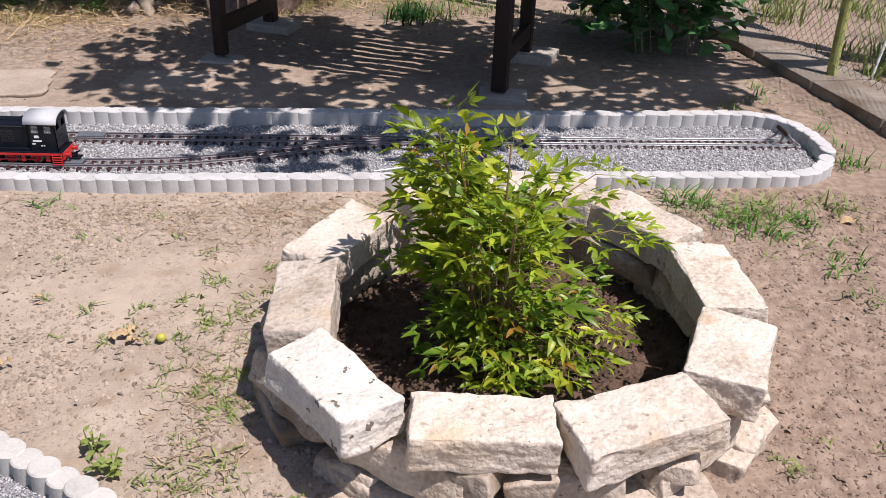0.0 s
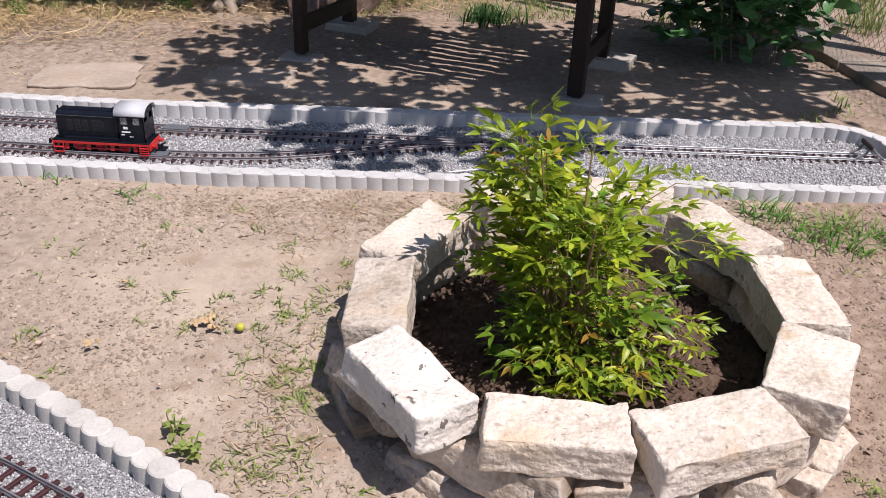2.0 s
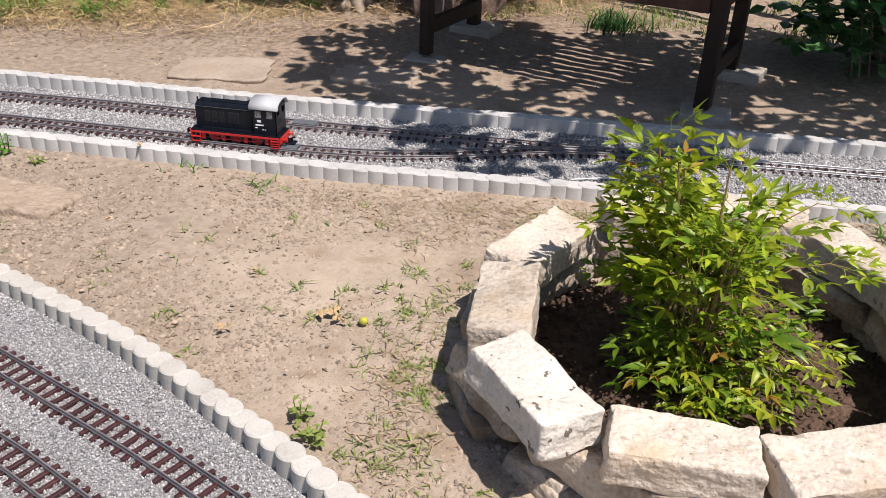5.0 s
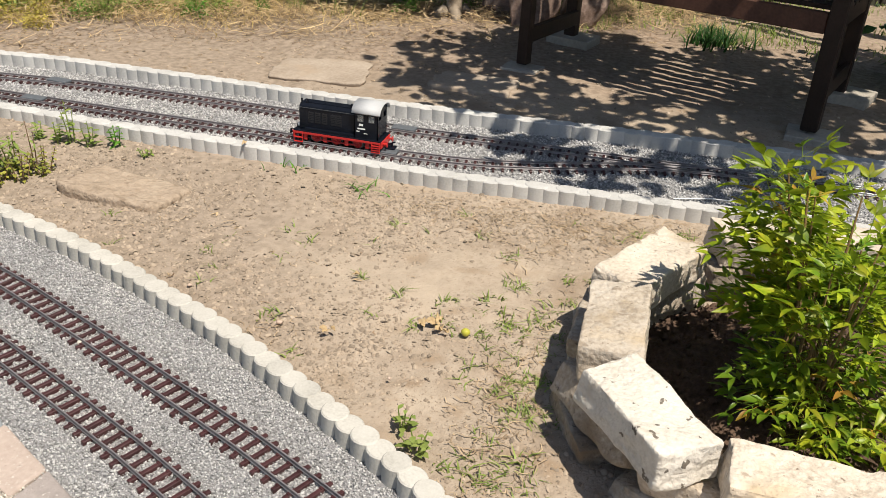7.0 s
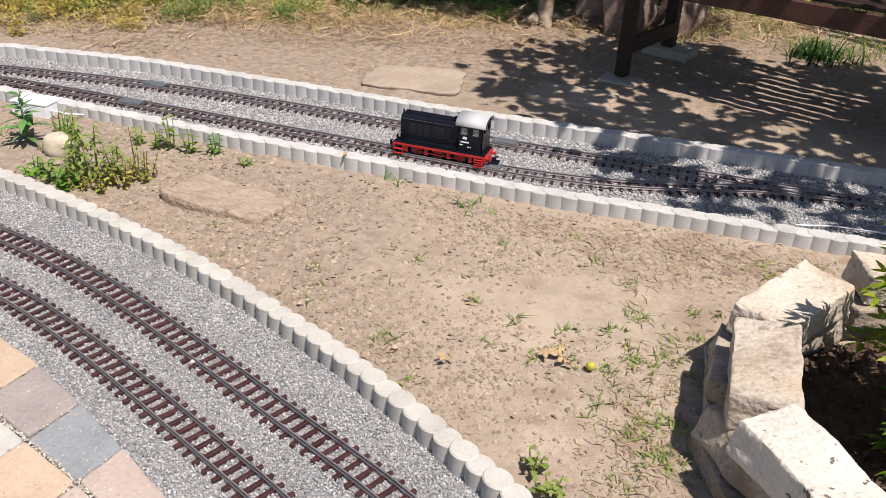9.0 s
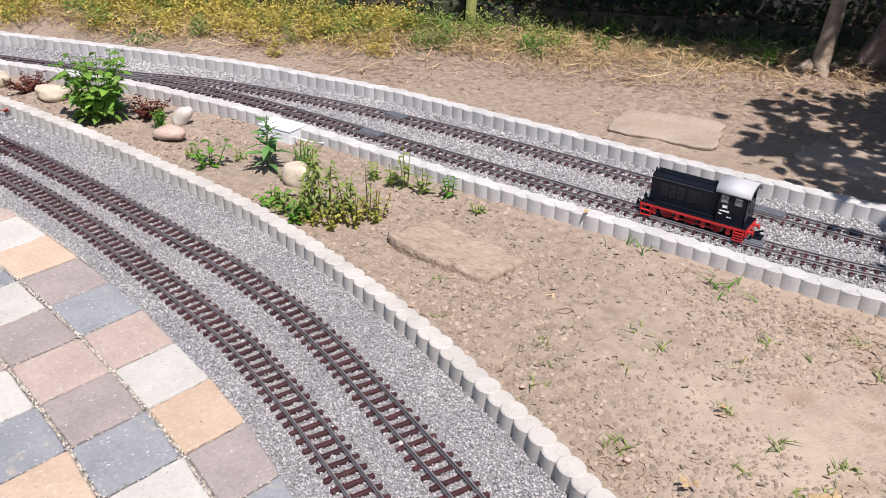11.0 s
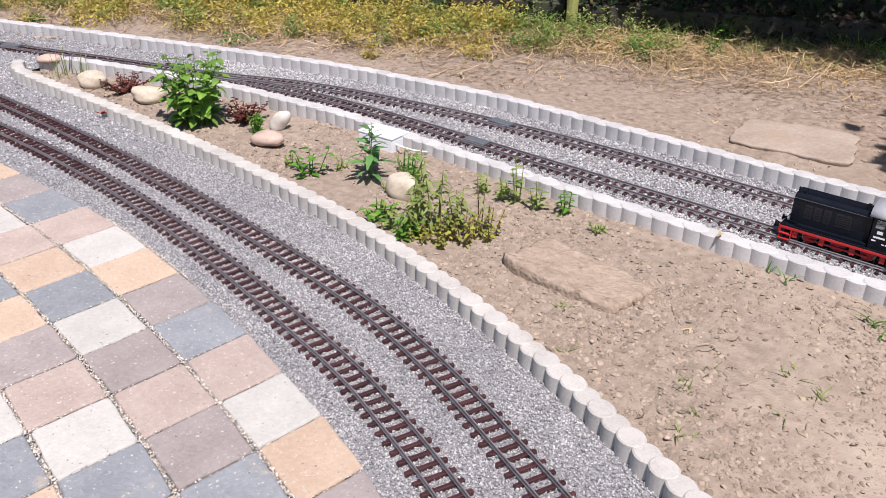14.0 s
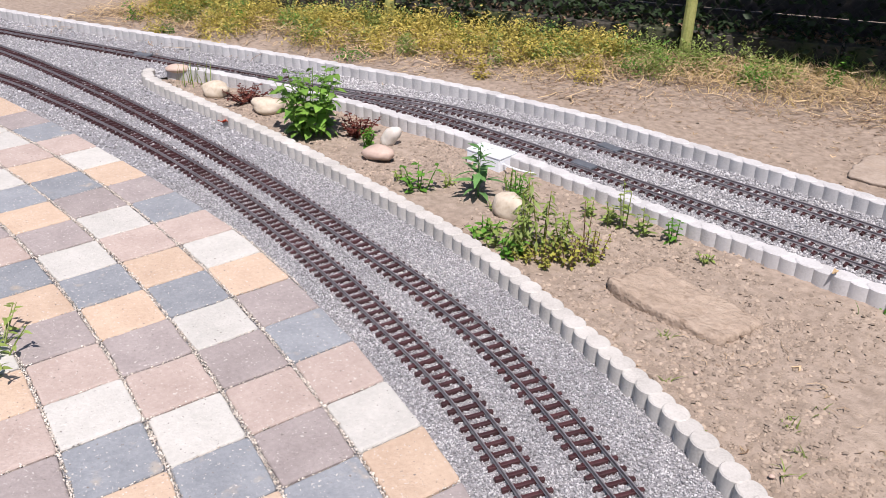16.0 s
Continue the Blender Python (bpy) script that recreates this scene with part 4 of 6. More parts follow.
# ---------- garden bench ----------
def build_bench():
    a, b = Vector((-1.045, 4.885, 0)), Vector((0.497, 4.352, 0))
    u = (b - a).normalized()
    ln = (b - a).length
    bench = thing("garden_bench", "dark-stained wooden garden bench with slatted seat standing on concrete pads", "bench", tuple(a), math.degrees(math.atan2(u.y, u.x)))
    dep = 0.74
    for x, y, h, w in ((0, 0, 0.80, 0.066), (ln, 0, 0.80, 0.080), (-0.07, dep, 1.1, 0.075), (ln - 0.03, dep, 1.1, 0.075)):
        part("leg", box(bmesh.new(), x - w / 2, x + w / 2, y - w / 2, y + w / 2, 0.03, h, 0.006), WOOD_DARK, bench)
    for y in (-0.055, dep - 0.02):
        part("apron", box(bmesh.new(), 0.042, ln - 0.042, y + 0.03, y + 0.065, 0.50, 0.60, 0.005), WOOD_RED if y < 0 else WOOD_DARK, bench, "reddish-brown front rail" if y < 0 else "")
    for x in (-0.03, ln - 0.015):
        part("side_rail", box(bmesh.new(), x - 0.018, x + 0.018, 0.042, dep - 0.04, 0.50, 0.595, 0.004), WOOD_DARK, bench)
        part("stretcher", box(bmesh.new(), x - 0.018, x + 0.018, 0.042, dep - 0.04, 0.13, 0.22, 0.004), WOOD_DARK, bench)
        part("armrest", box(bmesh.new(), x - 0.045, x + 0.045, -0.06, dep + 0.03, 0.80, 0.83, 0.006), WOOD_DARK, bench)
    for k in range(7):
        y = 0.03 + 0.098 * k
        part("seat_slat", box(bmesh.new(), -0.02, ln + 0.02, y, y + 0.072, 0.602, 0.625, 0.004), WOOD_DARK, bench)
    for k in range(4):
        z = 0.70 + 0.10 * k
        part("back_slat", box(bmesh.new(), -0.03, ln, dep + 0.04, dep + 0.062, z, z + 0.07, 0.004), WOOD_DARK, bench)
    m = bench.matrix_basis.copy()
    for x, y, w, d, h, turn in ((-0.0, -0.01, 0.22, 0.17, 0.014, 8), (ln + 0.02, 0.0, 0.25, 0.20, 0.018, 10), (-0.05, dep, 0.29, 0.22, 0.05, 3), (ln + 0.0, dep + 0.02, 0.30, 0.24, 0.05, -4)):
        ob = part("concrete_pad", box(bmesh.new(), -w / 2, w / 2, -d / 2, d / 2, -0.03, h, 0.008, 2), PAD)
        ob.matrix_basis = m @ pose(x, y, 0, 0, 0, turn)
        tagged(ob, "grey concrete paving pad under a bench leg", "concrete pad", "pads under the bench")


build_bench()


# ---------- stones lying about ----------
def stone(name, label, category, at, size, rz, material, sub=3, rough=0.12, square=0.0, group="", tilt=(0, 0), seed=1):
    ob = part(name, lump(np.random.default_rng(seed), *size, sub, rough, square), material, smooth=not square)
    ob.matrix_basis = pose(*at, tilt[0], tilt[1], rz)
    return tagged(ob, label, category, group)


def flat_slab(name, label, category, at, sx, sy, h, rz, tilt, seed, group="", material=None):
    """A worn flat stone: a squarish ragged outline, an uneven top and broken sides."""
    bm = bmesh.new()
    n, o = 120, seed * 7.7
    rings = []
    for r, z in [(q, 1.0) for q in np.linspace(0.06, 0.94, 18)] + [(0.975, 0.93), (1.0, 0.72), (1.005, 0.35), (0.985, -0.2), (0.97, -1.0)]:
        ring = []
        for k in range(n):
            a = 2 * math.pi * k / n
            c, si = math.cos(a), math.sin(a)
            e = (abs(c) ** 12 + abs(si) ** 12) ** (-1 / 12)
            e *= 0.97 + 0.11 * noise.noise((c * 1.6, si * 1.6, o)) + 0.06 * noise.noise((c * 5, si * 5, o)) + 0.035 * noise.noise((c * 16, si * 16, o + 3))
            x, y = sx / 2 * e * c * r, sy / 2 * e * si * r
            zz = h * z + ((0.004 if material else 0.012) * noise.noise((x * 5, y * 5, o)) + (0.002 if material else 0.007) * noise.noise((x * 19, y * 19, o)) + 0.0025 * noise.noise((x * 45, y * 45, o)) if z > 0.3 else 0.0)
            ring.append(bm.verts.new((x, y, zz)))
        rings.append(ring)
    for a, b in zip(rings, rings[1:]):
        for k in range(n):
            bm.faces.new((a[k], a[(k + 1) % n], b[(k + 1) % n], b[k]))
    bm.faces.new(rings[0])
    bmesh.ops.recalc_face_normals(bm, faces=list(bm.faces))
    ob = part(name, bm, material or FIELDSTONE, smooth=True)
    ob.matrix_basis = pose(*at, tilt[0], tilt[1], rz)
    tagged(ob, label, category, group)


flat_slab("flat_stone", "flat sandy fieldstone half sunk into the soil", "stone", (-2.19, 2.605, -0.010), 0.47, 0.26, 0.030, -5, (-5.5, 2.6), 3)
flat_slab("stepping_slab", "sand-covered stepping slab in the soil", "stone slab", (-2.10, 4.37, -0.010), 0.54, 0.42, 0.015, 8, (0, 0), 5, "stepping slabs", SLAB)
flat_slab("stepping_slab", "sand-covered stepping slab in the soil in the shade of the bench", "stone slab", (-1.235, 4.44, -0.008), 0.46, 0.30, 0.032, -3, (0, 0), 6, "stepping slabs", SLAB)


def angular_rock(label, at, size, rz, tilt, seed):
    """A broken boulder: the hull of scattered points, its edges worn."""
    rng = np.random.default_rng(seed)
    bm = bmesh.new()
    for k in range(22):
        d = Vector(rng.normal(0, 1, 3)).normalized() * rng.uniform(0.8, 1.05)
        bm.verts.new((d.x * size[0] * 0.55, d.y * size[1] * 0.55, d.z * size[2] * 0.55))
    hull = bmesh.ops.convex_hull(bm, input=list(bm.verts))
    bmesh.ops.delete(bm, geom=[g for g in hull["geom_interior"] if isinstance(g, bmesh.types.BMVert)], context="VERTS")
    bmesh.ops.bevel(bm, geom=list(bm.edges), offset=0.012, segments=2, affect="EDGES", profile=0.5)
    ob = part("boulder", bm, ROCK)
    ob.matrix_basis = pose(*at, tilt[0], tilt[1], rz)
    tagged(ob, label, "rock", "boulders behind the bench")


angular_rock("large brown rock slab leaning behind the bench", (-1.17, 5.98, 0.22), (0.40, 0.26, 0.66), 20, (-14, 10), 7)
angular_rock("large reddish-brown rock beside the tree trunk", (-1.40, 6.22, 0.18), (0.40, 0.34, 0.62), -20, (0, 14), 8)
angular_rock("large dark rock behind the bench leg", (-0.86, 6.14, 0.16), (0.42, 0.32, 0.55), 50, (0, 0), 9)
stone("cobble", "smooth white cobble standing in the planting bed", "cobble", (-3.985, 2.89, 0.030), (0.075, 0.058, 0.118), 40, COBBLE_WHITE, 3, 0.30, group="cobbles in the bed", tilt=(0, 40), seed=12)
stone("cobble", "smooth pinkish cobble lying in the planting bed", "cobble", (-3.865, 2.715, 0.02), (0.150, 0.105, 0.075), 24, COBBLE_PINK, 3, 0.34, group="cobbles in the bed", seed=13)
stone("cobble", "rounded cream cobble in the planting bed", "cobble", (-5.22, 2.67, 0.025), (0.165, 0.12, 0.09), 30, COBBLE_CREAM, 3, 0.28, group="cobbles in the bed", seed=14)
stone("cobble", "rounded beige cobble under the leafy plant", "cobble", (-4.80, 2.73, 0.02), (0.18, 0.13, 0.085), 45, COBBLE_CREAM, 3, 0.28, group="cobbles in the bed", seed=15)
stone("cobble", "rounded cream cobble among the weeds", "cobble", (-3.03, 2.69, 0.038), (0.15, 0.11, 0.13), 10, COBBLE_CREAM, 3, 0.30, group="cobbles in the bed", seed=16)
stone("cobble", "flat pinkish cobble at the tip of the bed", "cobble", (-5.66, 2.68, 0.05), (0.15, 0.09, 0.05), 35, COBBLE_PINK, 3, 0.15, group="cobbles in the bed", seed=17)


def junction_box():
    b = thing("junction_box", "pale plastic cable box beside the track edging", "cable box", (-3.47, 3.045, 0.0), 4)
    part("housing", box(bmesh.new(), -0.095, 0.095, -0.055, 0.065, -0.01, 0.056, 0.006, 2), BOX_WHITE, b)
    part("lid", box(bmesh.new(), -0.097, 0.097, -0.057, 0.067, 0.0565, 0.066, 0.004, 2), BOX_WHITE, b)
    part("cable", tube(bmesh.new(), [(0.09, -0.02, 0.03), (0.14, -0.05, 0.04), (0.20, -0.04, 0.035), (0.24, 0.01, 0.02), (0.25, 0.06, 0.055), (0.24, 0.14, 0.01)], [0.004] * 6, 6), BOX_WHITE, b)


junction_box()
ob = part("cable", tube(bmesh.new(), [(-0.12, 3.30, 0.012), (0.02, 3.335, 0.02), (0.18, 3.36, 0.016), (0.42, 3.33, 0.014), (0.62, 3.30, 0.012)], [0.003] * 5, 6), WHITE_PAINT)
tagged(ob, "thin white cable lying on the gravel", "cable")


# ---------- fences, kerb and tree ----------
def build_right_fence():
    d = Vector((0.17, -0.98, 0)).normalized()
    base = Vector((2.20, 5.2, 0))
    turn = math.degrees(math.atan2(d.y, d.x))
    kerb = thing("fence_kerb", "old concrete kerb slabs under the wire fence", "kerb", tuple(base), turn, kind="structure")
    for k in range(-3, 5):
        bm = box(bmesh.new(), k * 0.62 + 0.006, k * 0.62 + 0.614, -0.05, 0.34, -0.06, 0.052, 0.008, 2)
        part("kerb_slab", bm, KERB, kerb)
    fence = thing("wire_fence", "chain-link wire fence on weathered wooden posts", "fence", tuple(base), turn)
    for x, lean in ((0.52, 0.045), (2.6, 0.0), (-1.9, 0.02)):
        part("fence_post", cyl(bmesh.new(), (x, 0.14, 0.03), (x - lean * 2, 0.14 + 0.02, 1.25), 0.028, 0.026, 12), WOOD_GREEN, fence, "greenish weathered round post")
    bm = bmesh.new()
    pitch = 0.06
    for k in range(70):
        for s in (-1, 1):
            x = -1.9 + k * pitch
            a, b = Vector((x, 0.14, 0.09)), Vector((x + s * 1.0, 0.14, 1.09))
            cyl(bm, a, b, 0.0014, seg=4)
    part("wire_mesh", bm, WIRE, fence, "grey diamond wire mesh")


build_right_fence()
ob = part("garden_stake", cyl(bmesh.new(), (2.66, 4.72, -0.05), (2.80, 4.80, 0.75), 0.008, 0.008, 8), WHITE_PAINT)
tagged(ob, "thin white stake leaning behind the wire fence", "stake")

BACK_A, BACK_B = Vector((-9.5, 2.95, 0)), Vector((2.2, 8.35, 0))


def build_back_fence():
    d = BACK_B - BACK_A
    turn = math.degrees(math.atan2(d.y, d.x))
    ln = d.length
    wall = thing("fence_base", "low weathered concrete plinth behind the weeds, coloured dark for shade", "plinth", tuple(BACK_A), turn, kind="structure")
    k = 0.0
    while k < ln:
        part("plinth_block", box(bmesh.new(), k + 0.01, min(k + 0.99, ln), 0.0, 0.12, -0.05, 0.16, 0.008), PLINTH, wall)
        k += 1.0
    fence = thing("back_fence", "wire fence on wooden posts in front of a dark shaded hedge", "fence", tuple(BACK_A), turn)
    for x, y in ((1.6, -0.05), (3.9, -0.05), (6.05, -0.10), (10.4, -0.05)):
        part("fence_post", cyl(bmesh.new(), (x, y, -0.02), (x + 0.02, y, 1.3), 0.038, 0.034, 12), WOOD_GREEN, fence)
    bm = bmesh.new()
    for j in range(150):
        for s in (-1, 1):
            x = j * 0.085
            cyl(bm, (x, 0.06, 0.16), (x + s * 0.9, 0.06, 1.06), 0.0010, seg=4)
    part("wire_mesh", bm, WIRE, fence)
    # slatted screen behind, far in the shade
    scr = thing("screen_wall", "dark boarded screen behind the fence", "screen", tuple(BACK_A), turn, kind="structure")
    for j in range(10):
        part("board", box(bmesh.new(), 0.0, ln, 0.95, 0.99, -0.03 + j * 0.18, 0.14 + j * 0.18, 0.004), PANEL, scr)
    rng = np.random.default_rng(31)
    n = 9000
    v, f = leaflet(0.07, 0.04, 0.2, 0.2, 2)
    along, out, z = rng.uniform(0, ln, n), rng.uniform(0.15, 0.9, n), rng.uniform(0.0, 1.9, n)
    P = np.array(BACK_A)[None] + along[:, None] * np.array(d.normalized())[None] + out[:, None] * np.array((-d.y, d.x, 0) / np.float64(ln))[None]
    P[:, 2] = z
    sv, sf = soup(v, f, spin(rng, n, rng.uniform(0.7, 1.6, n)), P)
    lv, lf = leaflet(0.05, 0.036, 0.2, 0.3, 2)
    n2 = 13000
    u2 = rng.uniform(0, ln, n2)
    keep = np.array([noise.noise((a * 1.3, 0, 3)) for a in u2]) + rng.uniform(-0.5, 0.5, n2) > -0.1
    u2 = u2[keep]
    n2 = len(u2)
    Q = np.array(BACK_A)[None] + u2[:, None] * np.array(d.normalized())[None] + rng.uniform(-0.07, 0.25, n2)[:, None] * np.array((-d.y, d.x, 0) / np.float64(ln))[None]
    Q[:, 2] = rng.uniform(0.0, 0.30, n2)
    iv, fv = soup(lv, lf, spin(rng, n2, rng.uniform(0.6, 1.3, n2), 1.2), Q)
    tagged(new("ivy", mesh_np("ivy", iv, fv, HEDGE)), "creeping leaves over the concrete plinth, coloured near black for shade", "ivy", kind="stuff")
    tagged(new("hedge", mesh_np("hedge", sv, sf, HEDGE)), "dense green hedge behind the wire fence, coloured near black for shade", "hedge", kind="stuff")


build_back_fence()


def build_left_tree():
    t = thing("tree", "slender tree with flaking pale bark among the weeds", "tree", (-1.745, 5.93, 0))
    pts = [(0.0, 0.0, -0.05), (0.0, 0.0, 0.08), (0.02, 0.01, 0.4), (0.05, 0.02, 1.0), (0.02, 0.05, 1.8), (0.06, 0.1, 2.6)]
    part("trunk", tube(bmesh.new(), pts, [0.085, 0.056, 0.046, 0.042, 0.038, 0.03], 14), BARK, t, smooth=True)
    bm = bmesh.new()
    for a in (0.4, 2.0, 3.6, 5.1):
        tube(bm, [(0.05 * math.cos(a), 0.05 * math.sin(a), 0.05), (0.12 * math.cos(a), 0.12 * math.sin(a), 0.01), (0.2 * math.cos(a), 0.2 * math.sin(a), -0.03)], [0.05, 0.035, 0.012], 8)
    part("root", bm, BARK, t, smooth=True)
    rng = np.random.default_rng(77)
    for a in (0.3, 1.5, 2.7, 4.0, 5.3):
        part("limb", tube(bmesh.new(), [(0.05, 0.06, 2.0), (-0.15 + 0.5 * math.cos(a), -0.2 + 0.4 * math.sin(a), 2.5), (-0.6 + 1.8 * math.cos(a), -0.6 + 0.6 * math.sin(a), 2.8)], [0.03, 0.02, 0.008], 7), BARK, t)
    n = 7000
    v, f = leaflet(0.10, 0.065, 0.2, 0.2, 2)
    c = rng.normal(0, 1, (n, 3))
    c /= np.linalg.norm(c, axis=1)[:, None]
    P = c * (rng.uniform(0.3, 1, (n, 1)) ** 0.5) * (2.9, 0.80, 0.5) + (-0.55, -0.25, 2.8)
    sv, sf = soup(v, f, spin(rng, n, rng.uniform(0.8, 1.5, n)), P)
    ob = new("crown", mesh_np("crown", sv, sf, LEAF_DARK))
    ob.parent = t


build_left_tree()


def build_lilac():
    t = thing("lilac_bush", "broad-leaved dark green bush with several stems beside the fence", "bush", (1.75, 5.75, 0))
    rng = np.random.default_rng(55)
    for a, ln in ((0.5, 0.15), (2.4, 0.25), (3.6, 0.3), (4.6, 0.35)):
        pts = [(0.08 * math.cos(a), 0.08 * math.sin(a), -0.05), (0.2 * math.cos(a), 0.2 * math.sin(a), 0.5), (ln * math.cos(a), ln * math.sin(a), 1.2)]
        part("stem", tube(bmesh.new(), pts, [0.04, 0.03, 0.012], 9), BARK, t)
    v, f = leaflet(0.105, 0.085, 0.12, 0.2, 3)
    P = []
    for k in range(130):
        c = np.array((-0.10 + rng.uniform(-0.52, 0.46), -0.42 + rng.uniform(-0.34, 0.5), rng.uniform(0.16, 1.1)))
        P.append(c + rng.normal(0, (0.08, 0.08, 0.07), (12, 3)))
    P = np.vstack(P)
    P[:, 2] = np.maximum(P[:, 2], 0.05)
    n = len(P)
    sv, sf = soup(v, f, spin(rng, n, rng.uniform(0.75, 1.25, n), 0.9), P)
    ob = new("leaves", mesh_np("leaves", sv, sf, LILAC))
    ob.parent = t
    for k in range(7):
        e = Vector((-0.15 + rng.uniform(-0.35, 0.3), -0.55 + rng.uniform(-0.2, 0.2), rng.uniform(0.15, 0.5)))
        part("twig", tube(bmesh.new(), [(0.02 + e.x * 0.75, e.y * 0.75 - 0.05, 0.0), e * 0.9, e], [0.006, 0.005, 0.003], 5), BARK, t)


build_lilac()


def build_shade_tree():
    """The tree beyond the fence whose crown reaches over the station end and shades the bench."""
    t = thing("shade_tree", "tall leafy tree beyond the fence casting dappled shade", "tree", (4.3, 4.6, 0))
    rng = np.random.default_rng(56)
    part("trunk", tube(bmesh.new(), [(0, 0, -0.05), (-0.05, -0.02, 0.8), (-0.3, -0.12, 1.6), (-0.9, -0.3, 2.3), (-1.6, -0.5, 2.8)], [0.12, 0.10, 0.085, 0.06, 0.03], 12), BARK, t, smooth=True)
    limbs = [(-2.4, -0.5, 2.5), (-3.0, -1.1, 2.6), (-3.7, -0.8, 2.5), (-2.6, -0.5, 2.7), (-4.0, -1.2, 2.6), (-1.7, -0.2, 2.7), (-3.4, -0.6, 2.7)]
    for x, y, z in limbs:
        part("limb", tube(bmesh.new(), [(-0.85, -0.28, 2.25), (0.55 * x, 0.5 * y - 0.1, 2.55), (x, y, z)], [0.035, 0.02, 0.006], 7), BARK, t)
    shade = np.array([(-1.88, 4.42), (-1.05, 3.75), (-0.55, 3.36), (0.25, 3.36), (0.60, 3.95), (1.35, 4.10), (1.90, 4.35), (1.90, 5.0), (1.2, 5.6), (0.5, 5.85), (-0.5, 5.9), (-1.3, 5.75), (-1.6, 5.4), (-1.85, 4.9)])
    gap = np.array([(-0.55, 5.0), (0.05, 4.78), (0.30, 5.2), (-0.25, 5.55)])
    x, y = rng.uniform(-2.1, 2.0, 1500), rng.uniform(3.2, 6.8, 1500)
    thin = np.array([noise.noise((a * 3.2, b * 3.2, 8.0)) for a, b in zip(x, y)])
    ok = inside(shade, x, y) & ~inside(gap, x, y) & (thin > np.where((y < 4.05) & (x < -0.45), 0.02, -0.15))
    c = np.stack([x[ok], y[ok], np.zeros(ok.sum())], 1)[:325]
    h = rng.uniform(2.15, 2.9, len(c))
    c = c + np.array(sun_dir)[None] * (h / sun_dir.z)[:, None] - (4.3, 4.6, 0)
    P = (c[:, None] + rng.normal(0, (0.085, 0.085, 0.08), (len(c), 13, 3))).reshape(-1, 3)
    n = len(P)
    v, f = leaflet(0.105, 0.075, 0.12, 0.2, 3)
    sv, sf = soup(v, f, spin(rng, n, rng.uniform(0.75, 1.25, n), 0.9), P)
    ob = new("crown", mesh_np("crown", sv, sf, LEAF_DARK))
    ob.parent = t
    # unseen foliage added above the fence and the hedge to block sky light
    c = np.stack([rng.uniform(-3.2, 1.6, 420), rng.uniform(7.3, 10.0, 420), rng.uniform(2.3, 4.2, 420)], 1) - (4.3, 4.6, 0)
    P = (c[:, None] + rng.normal(0, (0.16, 0.16, 0.13), (len(c), 14, 3))).reshape(-1, 3)
    v, f = leaflet(0.19, 0.14, 0.12, 0.2, 3)
    sv, sf = soup(v, f, spin(rng, len(P), rng.uniform(0.75, 1.25, len(P)), 0.9), P)
    ob = new("upper_crown", mesh_np("upper_crown", sv, sf, LEAF_DARK))
    ob.parent = t
    for x, y, z in ((-2.9, 2.0, 3.0), (-3.9, 2.6, 3.2), (-5.5, 2.6, 3.0), (-6.6, 2.9, 3.2)):
        part("limb", tube(bmesh.new(), [(-0.3, -0.12, 1.6), (0.5 * x, 0.5 * y, 2.6), (x, y, z)], [0.06, 0.04, 0.012], 7), BARK, t)


build_shade_tree()


# ---------- weeds, straw, small plants ----------
def blades(rng, n, at, lo, hi, width, lean):
    """Grass blades: bent strips of three joints. at(n) gives their feet."""
    P = at(n)
    h = rng.uniform(lo, hi, n)
    a = rng.uniform(0, 6.283, n)
    k = rng.uniform(0.2, 1.0, n) * lean
    ca, sa = np.cos(a), np.sin(a)
    V = np.zeros((n, 7, 3))
    w = width * rng.uniform(0.6, 1.3, n)
    for j, t in enumerate((0.0, 0.4, 0.75, 1.0)):
        off = h * k * t**1.8
        z = h * (t - 0.35 * k * t * t)
        cx, cy = P[:, 0] + ca * off, P[:, 1] + sa * off
        ww = w * (1 - t) ** 0.6 * 0.5
        if j < 3:
            V[:, 2 * j] = np.stack([cx - sa * ww, cy + ca * ww, P[:, 2] + z], 1)
            V[:, 2 * j + 1] = np.stack([cx + sa * ww, cy - ca * ww, P[:, 2] + z], 1)
        else:
            V[:, 6] = np.stack([cx, cy, P[:, 2] + z], 1)
    F = np.array([(0, 1, 3), (0, 3, 2), (2, 3, 5), (2, 5, 4), (4, 5, 6)])
    F = (F[None] + 7 * np.arange(n)[:, None, None]).reshape(-1, 3)
    return V.reshape(-1, 3), F


def strip(rng, n, spread, shift, lo=0.0, hi=1.0):
    """Feet along the weed strip before the back fence."""
    d = np.array(BACK_B - BACK_A)
    k = rng.uniform(lo, hi, n)
    nrm = np.array((d[1], -d[0], 0)) / np.linalg.norm(d)
    # the strip grows wider towards the far left
    P = np.array(BACK_A)[None] + k[:, None] * d[None] + nrm[None] * (shift + np.abs(rng.normal(0, spread, n)))[:, None]
    P[:, 2] = -0.01
    return P


